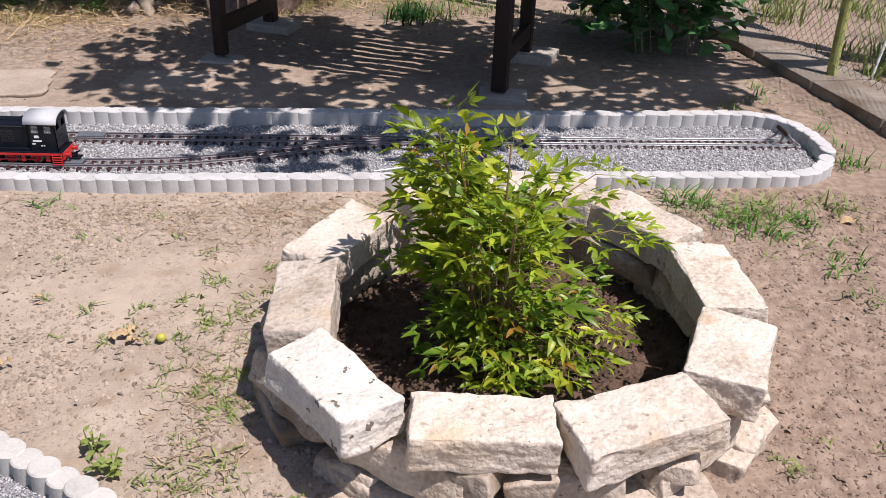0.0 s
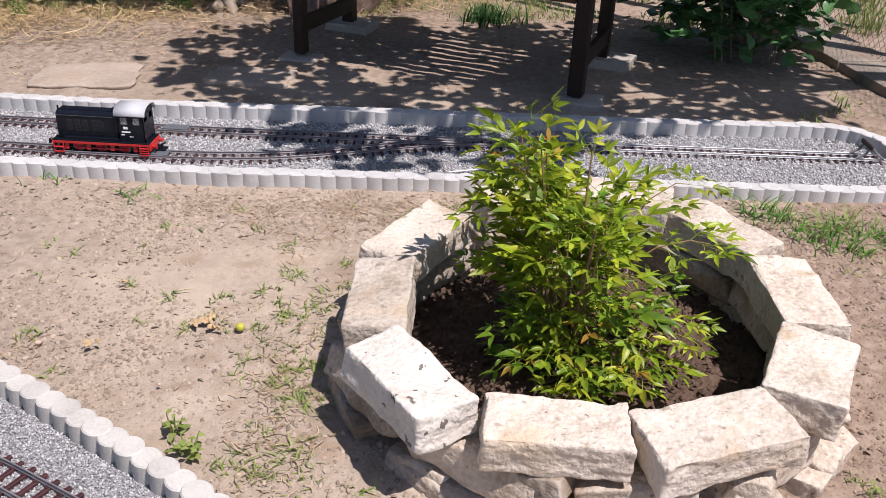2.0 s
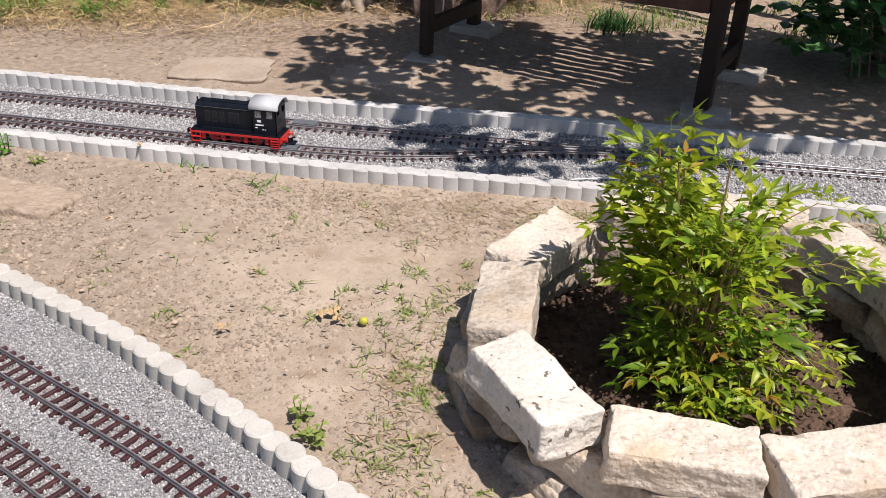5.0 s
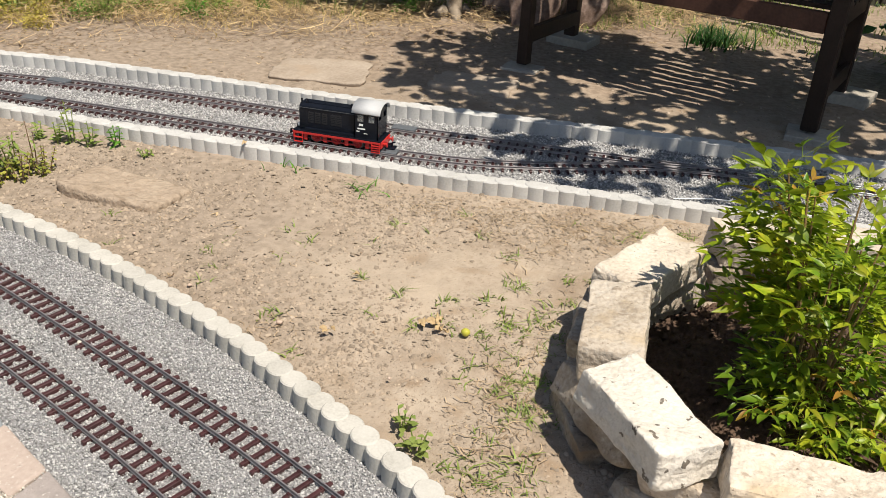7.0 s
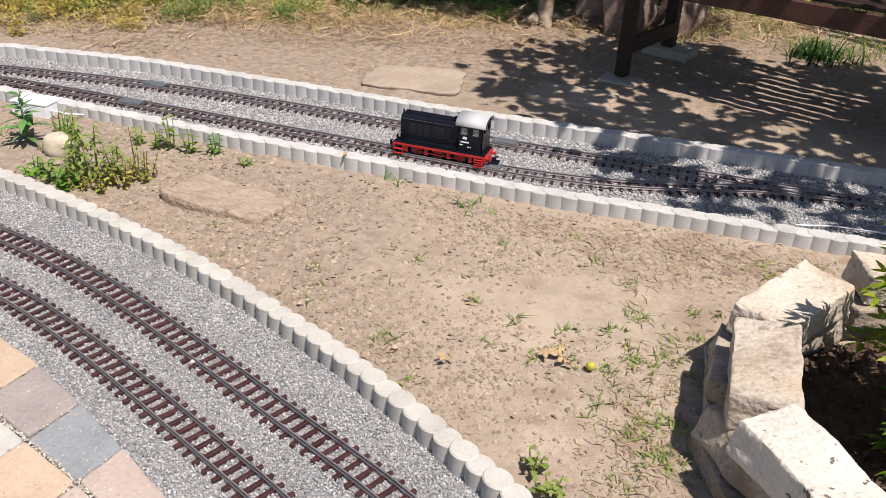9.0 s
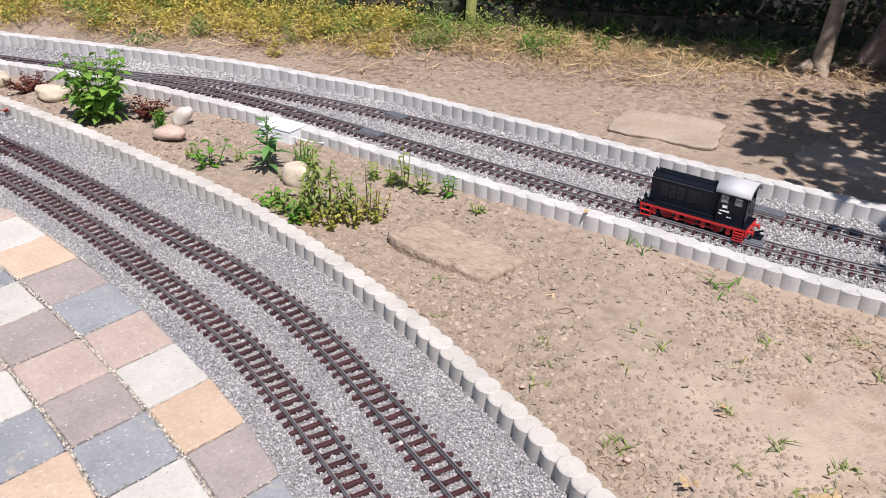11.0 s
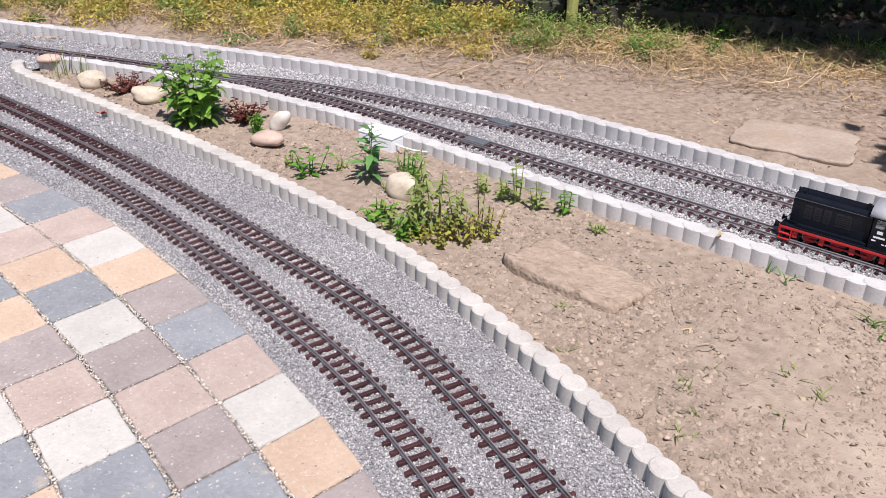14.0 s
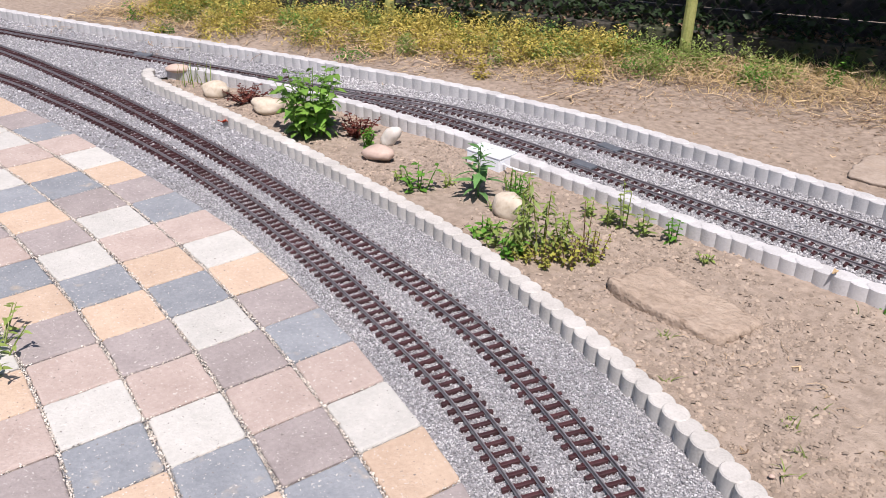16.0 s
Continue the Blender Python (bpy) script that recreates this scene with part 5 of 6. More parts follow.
def build_weeds():
    rng = np.random.default_rng(91)

    def clumped(n, count, spread, shift, lo, hi, r):
        c = strip(rng, count, spread, shift, lo, hi)
        P = c[rng.integers(0, count, n)] + rng.normal(0, (r, r, 0), (n, 3))
        P[:, 2] = -0.01
        return P

    v, f = blades(rng, 9000, lambda n: clumped(n, 260, 0.34, 0.08, 0.15, 0.62, 0.10), 0.03, 0.12, 0.0038, 2.4)
    tagged(new("dry_weeds", mesh_np("dry_weeds", v, f, DRYGRASS)), "yellowing dry grass and weeds along the fence", "weeds", kind="stuff")
    v, f = blades(rng, 3200, lambda n: clumped(n, 110, 0.20, 0.03, 0.16, 0.85, 0.06), 0.05, 0.19, 0.006, 1.4)
    tagged(new("green_weeds", mesh_np("green_weeds", v, f, WEED_PALE)), "green weeds along the fence", "weeds", kind="stuff")
    arc = []
    for t in (-0.5, -0.25, 0.0, 0.25, 0.5):
        arc += [(t, 0.22 * t * t - 0.009, 0.05 - 0.2 * t * t), (t, 0.22 * t * t + 0.009, 0.054 - 0.2 * t * t)]
    quads = np.array([(2 * k, 2 * k + 2, 2 * k + 3, 2 * k + 1) for k in range(4)])
    for n, spread, lo, hi, m, lab in ((15000, 0.36, 0.04, 0.19, STRAW, "tangled pale straw stalks lying on the soil"), (6500, 0.46, 0.03, 0.12, STALK, "brown dead stalks lying on the soil")):
        c = strip(rng, n // 14, spread, 0.14, 0.13, 0.80)
        P = c[rng.integers(0, len(c), n)] + rng.normal(0, (0.10, 0.10, 0), (n, 3))
        s = lo + (hi - lo) * rng.uniform(0, 1, n) ** 2
        T = spin(rng, n, np.stack([s, 0.6 * s + rng.uniform(0.12, 0.24, n), s], 1), 0.35)
        P[:, 2] = np.abs(rng.normal(0.0, 0.028, n))
        v, f = soup(np.array(arc), quads, T, P)
        tagged(new("straw", mesh_np("straw", v, f, m)), lab, "straw", kind="stuff")
    # dead leaves drifted against the plinth
    n = 4500
    d = np.array(BACK_B - BACK_A)
    P = strip(rng, n, 0.10, -0.25, 0.25, 0.85)
    P[:, 2] = rng.uniform(0.0, 0.19, n)
    lv, lf = leaflet(0.05, 0.03, 0.4, 0.5, 2)
    v, f = soup(lv, lf, spin(rng, n, rng.uniform(0.5, 1.4, n), 1.3), P)
    tagged(new("dead_leaves", mesh_np("dead_leaves", v, f, STALK)), "brown dead leaves drifted over the plinth", "leaves", kind="stuff")
    # leafy bushes in the strip, each a dome of small leaves
    lv, lf = leaflet(0.024, 0.012, 0.2, 0.3, 2)
    for count, per, spread, m, nm, lab in ((230, 220, 0.32, WEED_YELLOW, "yellow_weeds", "yellowing leafy weeds in bushy clumps"), (90, 200, 0.28, WEED_PALE, "pale_weeds", "yellow-green leafy weeds in bushy clumps"), (40, 150, 0.34, WEED, "leafy_weeds", "leafy green weeds among the dry grass")):
        c = strip(rng, count, spread, 0.10, 0.16, {WEED_YELLOW: 0.44, WEED_PALE: 0.52}.get(m, 0.70))
        r, h = rng.uniform(0.06, 0.17, count), rng.uniform(0.06, 0.24, count)
        k = rng.integers(0, count, count * per)
        d = rng.normal(0, 1, (len(k), 3))
        d = d / np.linalg.norm(d, axis=1)[:, None] * rng.uniform(0.35, 1.0, (len(k), 1))
        P = c[k] + d * np.stack([r[k], r[k], h[k]], 1)
        P[:, 2] = np.abs(P[:, 2]) + 0.004
        v, f = soup(lv, lf, spin(rng, len(k), rng.uniform(0.5, 1.3, len(k)), 1.0), P)
        tagged(new(nm, mesh_np(nm, v, f, m)), lab, "weeds", kind="stuff")
    # greenery beyond the fence at the station end
    n = 1500
    c = np.vstack([np.stack([rng.uniform(2.55, 4.6, 24), rng.uniform(5.3, 7.6, 24), np.zeros(24)], 1), np.stack([rng.uniform(2.72, 3.6, 18), rng.uniform(4.4, 5.4, 18), np.zeros(18)], 1)])
    P = c[rng.integers(0, 42, n)] + rng.normal(0, (0.09, 0.09, 0), (n, 3))
    v, f = blades(rng, n, lambda m: P, 0.08, 0.32, 0.012, 1.2)
    tagged(new("tall_grass", mesh_np("tall_grass", v, f, WEED_MID)), "tall green grass behind the wire fence", "grass", kind="stuff")
    # ground cover behind the bench
    n = 2600
    c = np.stack([rng.uniform(-0.9, 1.6, 70), rng.uniform(5.85, 7.8, 70), np.zeros(70)], 1)
    P = c[rng.integers(0, 70, n)] + rng.normal(0, (0.08, 0.08, 0), (n, 3))
    v, f = blades(rng, n, lambda m: P, 0.02, 0.09, 0.008, 1.6)
    tagged(new("low_grass", mesh_np("low_grass", v, f, WEED_PALE)), "patchy low grass and litter behind the bench", "grass", kind="stuff")


build_weeds()


def build_crumbs():
    rng = np.random.default_rng(17)
    nub = np.array([(1, 0, 0), (0.3, 0.9, 0.1), (-0.8, 0.6, 0), (-0.9, -0.5, 0.1), (0.2, -1, 0), (0.35, 0.25, 0.75), (-0.35, 0.3, 1.0), (-0.05, -0.45, 0.6)])
    sides = np.array([(0, 1, 5), (1, 6, 5), (1, 2, 6), (2, 3, 6), (3, 7, 6), (3, 4, 7), (4, 0, 7), (0, 5, 7), (5, 6, 7)])

    def feet(n, x0, x1, y0, y1):
        x, y = rng.uniform(x0, x1, n), rng.uniform(y0, y1, n)
        ok = ~inside(GRAVEL_POLY, x, y) & (np.hypot(x - RING.x, y - RING.y) > 0.62)
        x, y = x[ok], y[ok]
        return np.stack([x, y, ground_z(x, y)], 1)

    P = np.vstack([feet(44000, -2.9, 0.2, 1.2, 3.1), feet(26000, -2.6, -0.9, 1.5, 3.0), feet(24000, -5.7, -2.9, 2.4, 3.1), feet(20000, -7, 2.2, 3.8, 6.0)])
    n = len(P)
    keep = np.array([noise.noise((a * 2.3, b * 2.3, 4.0)) + 0.35 * noise.noise((a * 9, b * 9, 6.0)) for a, b in P[:, :2]]) + rng.uniform(-0.32, 0.48, n) > 0
    P = P[keep]
    n = len(P)
    s = (0.0017 + 0.0095 * rng.uniform(0, 1, (n, 1)) ** 4.0) * rng.uniform(0.55, 1.3, (n, 3)) * (1.0, 1.0, 0.8)
    v, f = soup(nub, sides, spin(rng, n, s, 0.8), P)
    tagged(new("soil_crumbs", mesh_np("soil_crumbs", v, f, CLOD)), "crumbs and small clods of dry sandy soil", "soil", kind="stuff")
    Q = feet(26000, 0.3, 2.3, 1.2, 3.2)
    k = len(Q)
    g = (0.002 + 0.0075 * rng.uniform(0, 1, (k, 1)) ** 3.0) * rng.uniform(0.6, 1.25, (k, 3)) * (1.0, 1.0, 0.7)
    v, f = soup(nub, sides, spin(rng, k, g, 0.8), Q)
    tagged(new("dug_soil", mesh_np("dug_soil", v, f, DUG_CLOD)), "brown clods of dug garden soil beside the planter", "soil", kind="stuff")
    k = 5200
    r, a = 0.56 * np.sqrt(rng.uniform(0, 1, k)), rng.uniform(0, 6.283, k)
    g = (0.002 + 0.011 * rng.uniform(0, 1, (k, 1)) ** 3.0) * rng.uniform(0.5, 1.3, (k, 3))
    v, f = soup(nub, sides, spin(rng, k, g, 0.4), np.stack([RING.x + r * np.cos(a), RING.y + r * np.sin(a), -0.009 + 0.02 * np.maximum(0, 1 - r / 0.35) + rng.uniform(0, 0.012, k)], 1))
    tagged(new("planter_crumbs", mesh_np("planter_crumbs", v, f, SOIL)), "crumbly dark clods in the stone planter", "soil", kind="stuff")
    P = np.vstack([feet(160, -2.6, 0.1, 1.3, 3.05), feet(24000, -7, 2.2, 3.9, 6.4), feet(15000, -7.5, -1.2, 4.05, 5.4)])
    d = np.array(BACK_B - BACK_A)
    far = ((P[:, 1] - BACK_A.y) * d[0] - (P[:, 0] - BACK_A.x) * d[1]) / np.hypot(d[0], d[1])
    ragged = np.array([noise.noise((a * 1.5, b * 1.5, 2.5)) for a, b in P[:, :2]])
    P = P[(P[:, 1] < 3.8) | (-far < 1.15 + 0.7 * ragged + rng.exponential(0.18, len(P))) | (rng.uniform(0, 1, len(P)) < 0.06)]
    n = len(P)
    P[:, 2] += 0.003
    twig = np.array([(-0.5, -0.03, 0), (0.0, 0.09, 0.05), (0.5, -0.03, 0.02), (0.5, 0.03, 0.02), (0.0, 0.16, 0.05), (-0.5, 0.03, 0)])
    for m, share, lo, hi, wide, lab in ((STALK, 0.50, 0.006, 0.050, 0.055, "dead brown twigs and stems strewn on the soil"), (THATCH, 0.38, 0.006, 0.060, 0.050, "dry plant litter strewn on the soil"), (BROWN_LEAF, 0.12, 0.008, 0.030, 0.16, "flakes of dry leaf strewn on the soil")):
        Q = P[rng.uniform(0, 1, n) < share]
        k = len(Q)
        ln = lo + (hi - lo) * rng.uniform(0, 1, k) ** 2.5
        v, f = soup(twig, np.array([(0, 1, 4, 5), (1, 2, 3, 4)]), spin(rng, k, np.stack([ln, wide * rng.uniform(0.5, 1.3, k), ln], 1), 0.30), Q)
        tagged(new("plant_litter", mesh_np("plant_litter", v, f, m)), lab, "litter", kind="stuff")
    # thatch of dead stems beside the planter and the edging
    P = []
    for cx, cy, sx, sy, m in ((-0.50, 1.75, 0.08, 0.28, 420), (-0.75, 2.88, 0.28, 0.09, 560), (-0.25, 2.95, 0.22, 0.08, 560), (-0.62, 2.62, 0.06, 0.08, 50), (-1.25, 1.95, 0.05, 0.04, 40), (1.15, 2.85, 0.18, 0.12, 260), (-0.35, 1.35, 0.10, 0.06, 120), (-1.9, 2.45, 0.35, 0.1, 60)):
        P.append(np.stack([rng.normal(cx, sx, m), rng.normal(cy, sy, m)], 1))
    P = np.vstack(P)
    P = P[~inside(GRAVEL_POLY, P[:, 0], P[:, 1]) & (np.hypot(P[:, 0] - RING.x, P[:, 1] - RING.y) > 0.70)]
    n = len(P)
    s = 0.010 + 0.05 * rng.uniform(0, 1, n) ** 2
    bent = np.array([(-0.5, -0.014, 0), (0.0, 0.07, 0.03), (0.5, -0.014, 0.02), (0.5, 0.014, 0.024), (0.0, 0.10, 0.034), (-0.5, 0.014, 0.004)])
    v, f = soup(bent, np.array([(0, 1, 4, 5), (1, 2, 3, 4)]), spin(rng, n, np.stack([s, np.full(n, 0.10), s], 1), 0.25), np.stack([P[:, 0], P[:, 1], ground_z(P[:, 0], P[:, 1]) + rng.uniform(0.001, 0.010, n)], 1))
    tagged(new("thatch", mesh_np("thatch", v, f, THATCH)), "thatch of dry weed stems on the soil", "litter", kind="stuff")


build_crumbs()


def sprout(at, n, lo, hi, width, material, name, label, category, seed, spread=0.03, lean=0.9, group=""):
    rng = np.random.default_rng(seed)
    P = np.stack([rng.normal(0, spread, n), rng.normal(0, spread, n), np.full(n, -0.004)], 1)
    v, f = blades(rng, n, lambda m: P, lo, hi, width, lean)
    ob = new(name, mesh_np(name, v, f, material))
    ob.matrix_basis = pose(*at)
    return tagged(ob, label, category, group, "stuff")


def scatter_tufts():
    rng = np.random.default_rng(63)
    spots = []
    for n, cx, cy, sx, sy in ((50, -0.54, 2.16, 0.15, 0.15), (34, -0.44, 1.74, 0.05, 0.20), (16, -1.2, 2.3, 0.5, 0.35), (16, -0.35, 2.85, 0.35, 0.12), (22, 1.65, 2.7, 0.3, 0.3), (12, 2.0, 3.9, 0.12, 0.4), (10, -2.0, 2.2, 0.4, 0.2), (9, 1.05, 1.75, 0.06, 0.25), (8, -0.45, 1.45, 0.1, 0.08)):
        spots += [(cx + rng.normal(0, sx), cy + rng.normal(0, sy)) for _ in range(n)]
    xs, ys = np.array(spots).T
    ok = ~inside(GRAVEL_POLY, xs, ys) & (np.hypot(xs - RING.x, ys - RING.y) > 0.71)
    xs, ys = xs[ok], ys[ok]
    zs = ground_z(xs, ys)
    for m, label, pick in ((WEED_MID, "small green weed sprouts scattered in the dry soil", 0), (WEED_PALE, "small pale green weed sprouts scattered in the dry soil", 1)):
        P, H = [], []
        for k in range(pick, len(xs), 2):
            n = int(rng.integers(5, 14))
            P.append(np.stack([xs[k] + rng.normal(0, 0.014, n), ys[k] + rng.normal(0, 0.014, n), np.full(n, zs[k] - 0.003)], 1))
        P = np.vstack(P)
        v, f = blades(rng, len(P), lambda q: P, 0.010, 0.040, 0.0058, 1.9)
        tagged(new("weed_sprouts", mesh_np("weed_sprouts", v, f, m)), label, "weeds", kind="stuff")


scatter_tufts()
for k, (x, y) in enumerate(((1.18, 3.02), (1.30, 2.93), (1.24, 2.88), (1.10, 3.06), (1.42, 3.0), (1.36, 2.82), (1.50, 2.90), (1.72, 3.02), (1.98, 3.5), (-1.31, 2.95), (2.0, 4.6), (2.02, 3.70), (1.95, 4.48), (1.72, 4.25), (-1.70, 3.04), (2.06, 3.95), (1.86, 4.36), (1.53, 2.54), (1.52, 2.32), (1.42, 2.68), (1.60, 2.62))):
    sprout((x, y, 0.0), 40 if k < 9 else 13, 0.04, 0.12 if k < 9 else 0.065, 0.008, WEED_PALE if k % 3 == 1 else WEED, "grass_tuft", "green grass tuft growing against the edging", "grass", 700 + k, 0.045, 1.7, "grass tufts")
sprout((0.05, 5.98, 0), 170, 0.07, 0.19, 0.014, LEAF_DARK, "grass_clump", "dark green clump of strap leaves behind the bench", "plant", 720, 0.085, 1.5)
sprout((-5.50, 2.69, 0), 26, 0.08, 0.20, 0.006, WEED_PALE, "grass_tuft", "thin grass tuft at the tip of the bed", "grass", 721, 0.06, 0.5)


def leafy(name, label, at, height, spread, n_stems, per, leaf, material, seed, stem_mat=None, up=0.2, category="plant", taper=0.6):
    """A plant of several stems with leaves along them: the stems and each stem's leaves are parts."""
    rng = np.random.default_rng(seed)
    t = thing(name, label, category, at)
    v, f = leaflet(*leaf, 0.2, 0.3, 3)
    for k in range(n_stems):
        a = 2.4 * k + rng.uniform(-0.4, 0.4)
        r = spread * math.sqrt((k + 0.3) / n_stems)
        h = height * rng.uniform(0.65, 1.0) * (1 - 0.3 * r / max(spread, 1e-6))
        foot = Vector((0.35 * r * math.cos(a), 0.35 * r * math.sin(a), -0.015))
        tip = Vector((r * math.cos(a), r * math.sin(a), h))
        mid = foot.lerp(tip, 0.5) + Vector((0, 0, h * 0.06))
        part("stem", tube(bmesh.new(), [foot, mid, tip], [0.003, 0.0025, 0.0012], 5), stem_mat or material, t)
        T, P = [], []
        for j in range(per):
            q = 0.12 + 0.88 * (j + rng.uniform(0, 1)) / per
            p = foot.lerp(mid, q * 2) if q < 0.5 else mid.lerp(tip, q * 2 - 1)
            b = 2.4 * j + a
            R = turn_to((math.cos(b), math.sin(b), up + rng.uniform(-0.3, 0.4)), rng.uniform(-0.4, 0.4))
            T.append(R * rng.uniform(0.7, 1.15) * (1 - (1 - taper) * q))
            P.append(p)
        sv, sf = soup(v, f, np.array(T), np.array(P))
        ob = new("leaves", mesh_np("leaves", sv, sf, material))
        ob.parent = t
    return t


leafy("garden_plant", "bushy bright green leafy plant in the planting bed", (-4.36, 2.70, 0), 0.41, 0.19, 24, 12, (0.085, 0.056), GARDEN_LEAF, 801, up=0.0)
leafy("purple_plant", "low purple-leaved plant in the planting bed", (-4.19, 2.86, 0), 0.11, 0.12, 14, 12, (0.034, 0.027), PURPLE, 802)
leafy("purple_plant", "low purple-leaved plant beside a cobble", (-5.02, 2.75, 0), 0.08, 0.16, 16, 11, (0.034, 0.027), PURPLE, 803)
leafy("small_plant", "small bright green plant in the planting bed", (-4.03, 2.79, 0), 0.11, 0.05, 7, 9, (0.032, 0.018), WEED, 804)
leafy("upright_weed", "upright broad-leaved weed beside the cable box", (-3.25, 2.74, 0), 0.40, 0.03, 2, 15, (0.145, 0.042), WEED_BLUE, 805, up=0.35, taper=0.35)
leafy("small_plant", "low green weed by the cable box", (-3.46, 2.60, 0), 0.15, 0.10, 5, 7, (0.05, 0.03), WEED, 806)
leafy("small_plant", "low green weed beside the cobble", (-3.12, 2.83, 0), 0.13, 0.08, 7, 9, (0.04, 0.018), WEED, 807)
for k, (x, y, h, s) in enumerate(((-2.86, 2.60, 0.33, 0.05), (-2.74, 2.55, 0.31, 0.06), (-2.80, 2.49, 0.21, 0.06), (-2.70, 2.62, 0.22, 0.07))):
    leafy("weed", "tall pale green weed with narrow drooping leaves in the planting bed", (x, y, 0), h, s, 3, 20, (0.066, 0.018), WEED_PALE, 810 + k, stem_mat=WEED_OLIVE, category="weed", up=-0.25, taper=0.7)
for k, (x, y, h) in enumerate(((-2.96, 2.47, 0.12), (-2.88, 2.45, 0.10), (-2.80, 2.43, 0.12), (-2.98, 2.52, 0.07))):
    leafy("weed", "low broad-leaved green weed in the planting bed", (x, y, 0), h, 0.07, 4, 6, (0.046, 0.026), WEED_MID if k % 2 else WEED, 816 + k, category="weed")
for k, (x, y, h) in enumerate(((-2.62, 2.56, 0.15), (-2.58, 2.64, 0.13), (-2.68, 2.50, 0.11), (-2.76, 2.47, 0.07))):
    leafy("weed", "yellowing small-leaved weed in the planting bed", (x, y, 0), h, 0.09, 7, 13, (0.026, 0.017), WEED_OLIVE, 822 + k, stem_mat=STALK, category="weed", up=0.0)
leafy("weed", "leaning brown-stemmed weed in the planting bed", (-2.63, 2.66, 0), 0.25, 0.05, 2, 9, (0.045, 0.014), WEED_PALE, 828, stem_mat=STALK, category="weed", up=-0.3)
for k, (x, y, h) in enumerate(((-2.66, 2.94, 0.25), (-2.72, 2.92, 0.13), (-2.58, 2.95, 0.13), (-2.47, 2.985, 0.13), (-2.82, 2.93, 0.09))):
    leafy("weed", "spindly green weed against the edging", (x, y, 0), h, 0.05, 3, 10, (0.044, 0.020), WEED_PALE if k != 3 else WEED, 830 + k, category="weed")
for k, (x, y, h) in enumerate(((-3.40, 2.72, 0.07), (-3.10, 2.68, 0.05), (-3.20, 2.88, 0.12), (-2.30, 2.93, 0.045), (-3.60, 2.62, 0.06))):
    leafy("small_plant", "small pale green weed in the planting bed", (x, y, 0), h, 0.04, 5, 5, (0.026, 0.014), WEED_PALE, 850 + k, category="weed")
leafy("seedling", "small round-leaved green seedling beside the edging", (-0.675, 1.56, 0), 0.055, 0.050, 6, 3, (0.036, 0.026), WEED_MID, 841, category="weed")
leafy("seedling", "small round-leaved green seedling beside the edging", (-0.735, 1.625, 0), 0.06, 0.03, 4, 3, (0.034, 0.024), WEED_MID, 842, category="weed")
leafy("paving_plant", "green leafy shoots reaching over the paving", (-3.33, 0.845, 0), 0.14, 0.21, 10, 7, (0.045, 0.020), WEED_PALE, 843)

# dead leaves, fruit, red leaf
ob = part("fallen_fruit", lump(np.random.default_rng(2), 0.028, 0.026, 0.026, 3, 0.05), FRUIT, smooth=True)
ob.matrix_basis = pose(-0.682, 2.075, 0.012)
tagged(ob, "small yellow-green fruit fallen on the soil", "fruit")


def curled_leaf(at, rz, size, material, label, seed):
    rng = np.random.default_rng(seed)
    bm = bmesh.new()
    bmesh.ops.create_grid(bm, x_segments=8, y_segments=5, size=0.5)
    for v in bm.verts:
        w = max(0.05, math.cos(v.co.x * 2.9))
        v.co.y = v.co.y * 0.42 * w + 0.10 * math.sin(v.co.x * 4 + seed)
        v.co.z = 0.9 * abs(v.co.y) + 0.30 * noise.noise(v.co * 4 + Vector((seed, 0, 0)))
        v.co *= size
    bmesh.ops.solidify(bm, geom=list(bm.faces), thickness=0.001)
    ob = part("fallen_leaf", bm, material, smooth=True)
    ob.matrix_basis = pose(*at, rng.uniform(-15, 15), rng.uniform(-10, 10), rz)
    tagged(ob, label, "leaf", "fallen leaves")


for k, (x, y, rz, s) in enumerate(((-0.79, 2.09, 20, 0.050), (-0.765, 2.07, 80, 0.040), (-0.82, 2.075, 140, 0.042), (-0.775, 2.115, 250, 0.045), (-0.745, 2.06, 330, 0.036), (-1.11, 2.287, 30, 0.026), (1.705, 2.895, 20, 0.08), (-1.075, 1.945, 60, 0.030), (-1.06, 1.96, 150, 0.026), (-1.09, 1.955, 210, 0.024))):
    curled_leaf((x, y, 0.012), rz, s, CURLED, "curled dry brown leaf on the soil", 40 + k)
curled_leaf((-4.70, 2.42, 0.02), 40, 0.07, RED_LEAF, "fallen red leaf on the gravel", 50)
curled_leaf((-1.905, 3.06, 0.068), 70, 0.035, STRAW, "small yellow leaf lying on the edging", 51)
for k, (x, y, s) in enumerate(((-1.231, 1.954, 0.017), (-1.59, 2.055, 0.013), (-1.62, 1.99, 0.011), (-0.83, 1.80, 0.010), (-1.95, 2.3, 0.012))):
    stone("pebble", "small rounded pebble on the soil", "pebble", (x, y, 0.002), (s * 1.2, s, s * 0.7), 37 * k, COBBLE_PINK, 2, 0.22, group="pebbles", seed=60 + k)
stone("pebble", "white pebble on the gravel", "pebble", (-1.705, 1.663, 0.008), (0.026, 0.020, 0.016), 30, COBBLE_WHITE, 2, 0.1, group="pebbles", seed=70)


# ---------- tracks ----------
GAUGE, PITCH = 0.0645, 0.0395


def sleeper_mesh(long):
    bm = bmesh.new()
    box(bm, -0.0057, 0.0057, -long / 2, long / 2, -0.004, 0.012, 0.0015)
    for s in (-1, 1):
        for e in (-1, 1):
            y = s * GAUGE / 2 + e * 0.008
            box(bm, -0.0042, 0.0042, y - 0.003, y + 0.003, 0.012, 0.0150)
    me = bpy.data.meshes.new("sleeper")
    bm.to_mesh(me)
    bm.free()
    me.materials.append(SLEEPER)
    return me


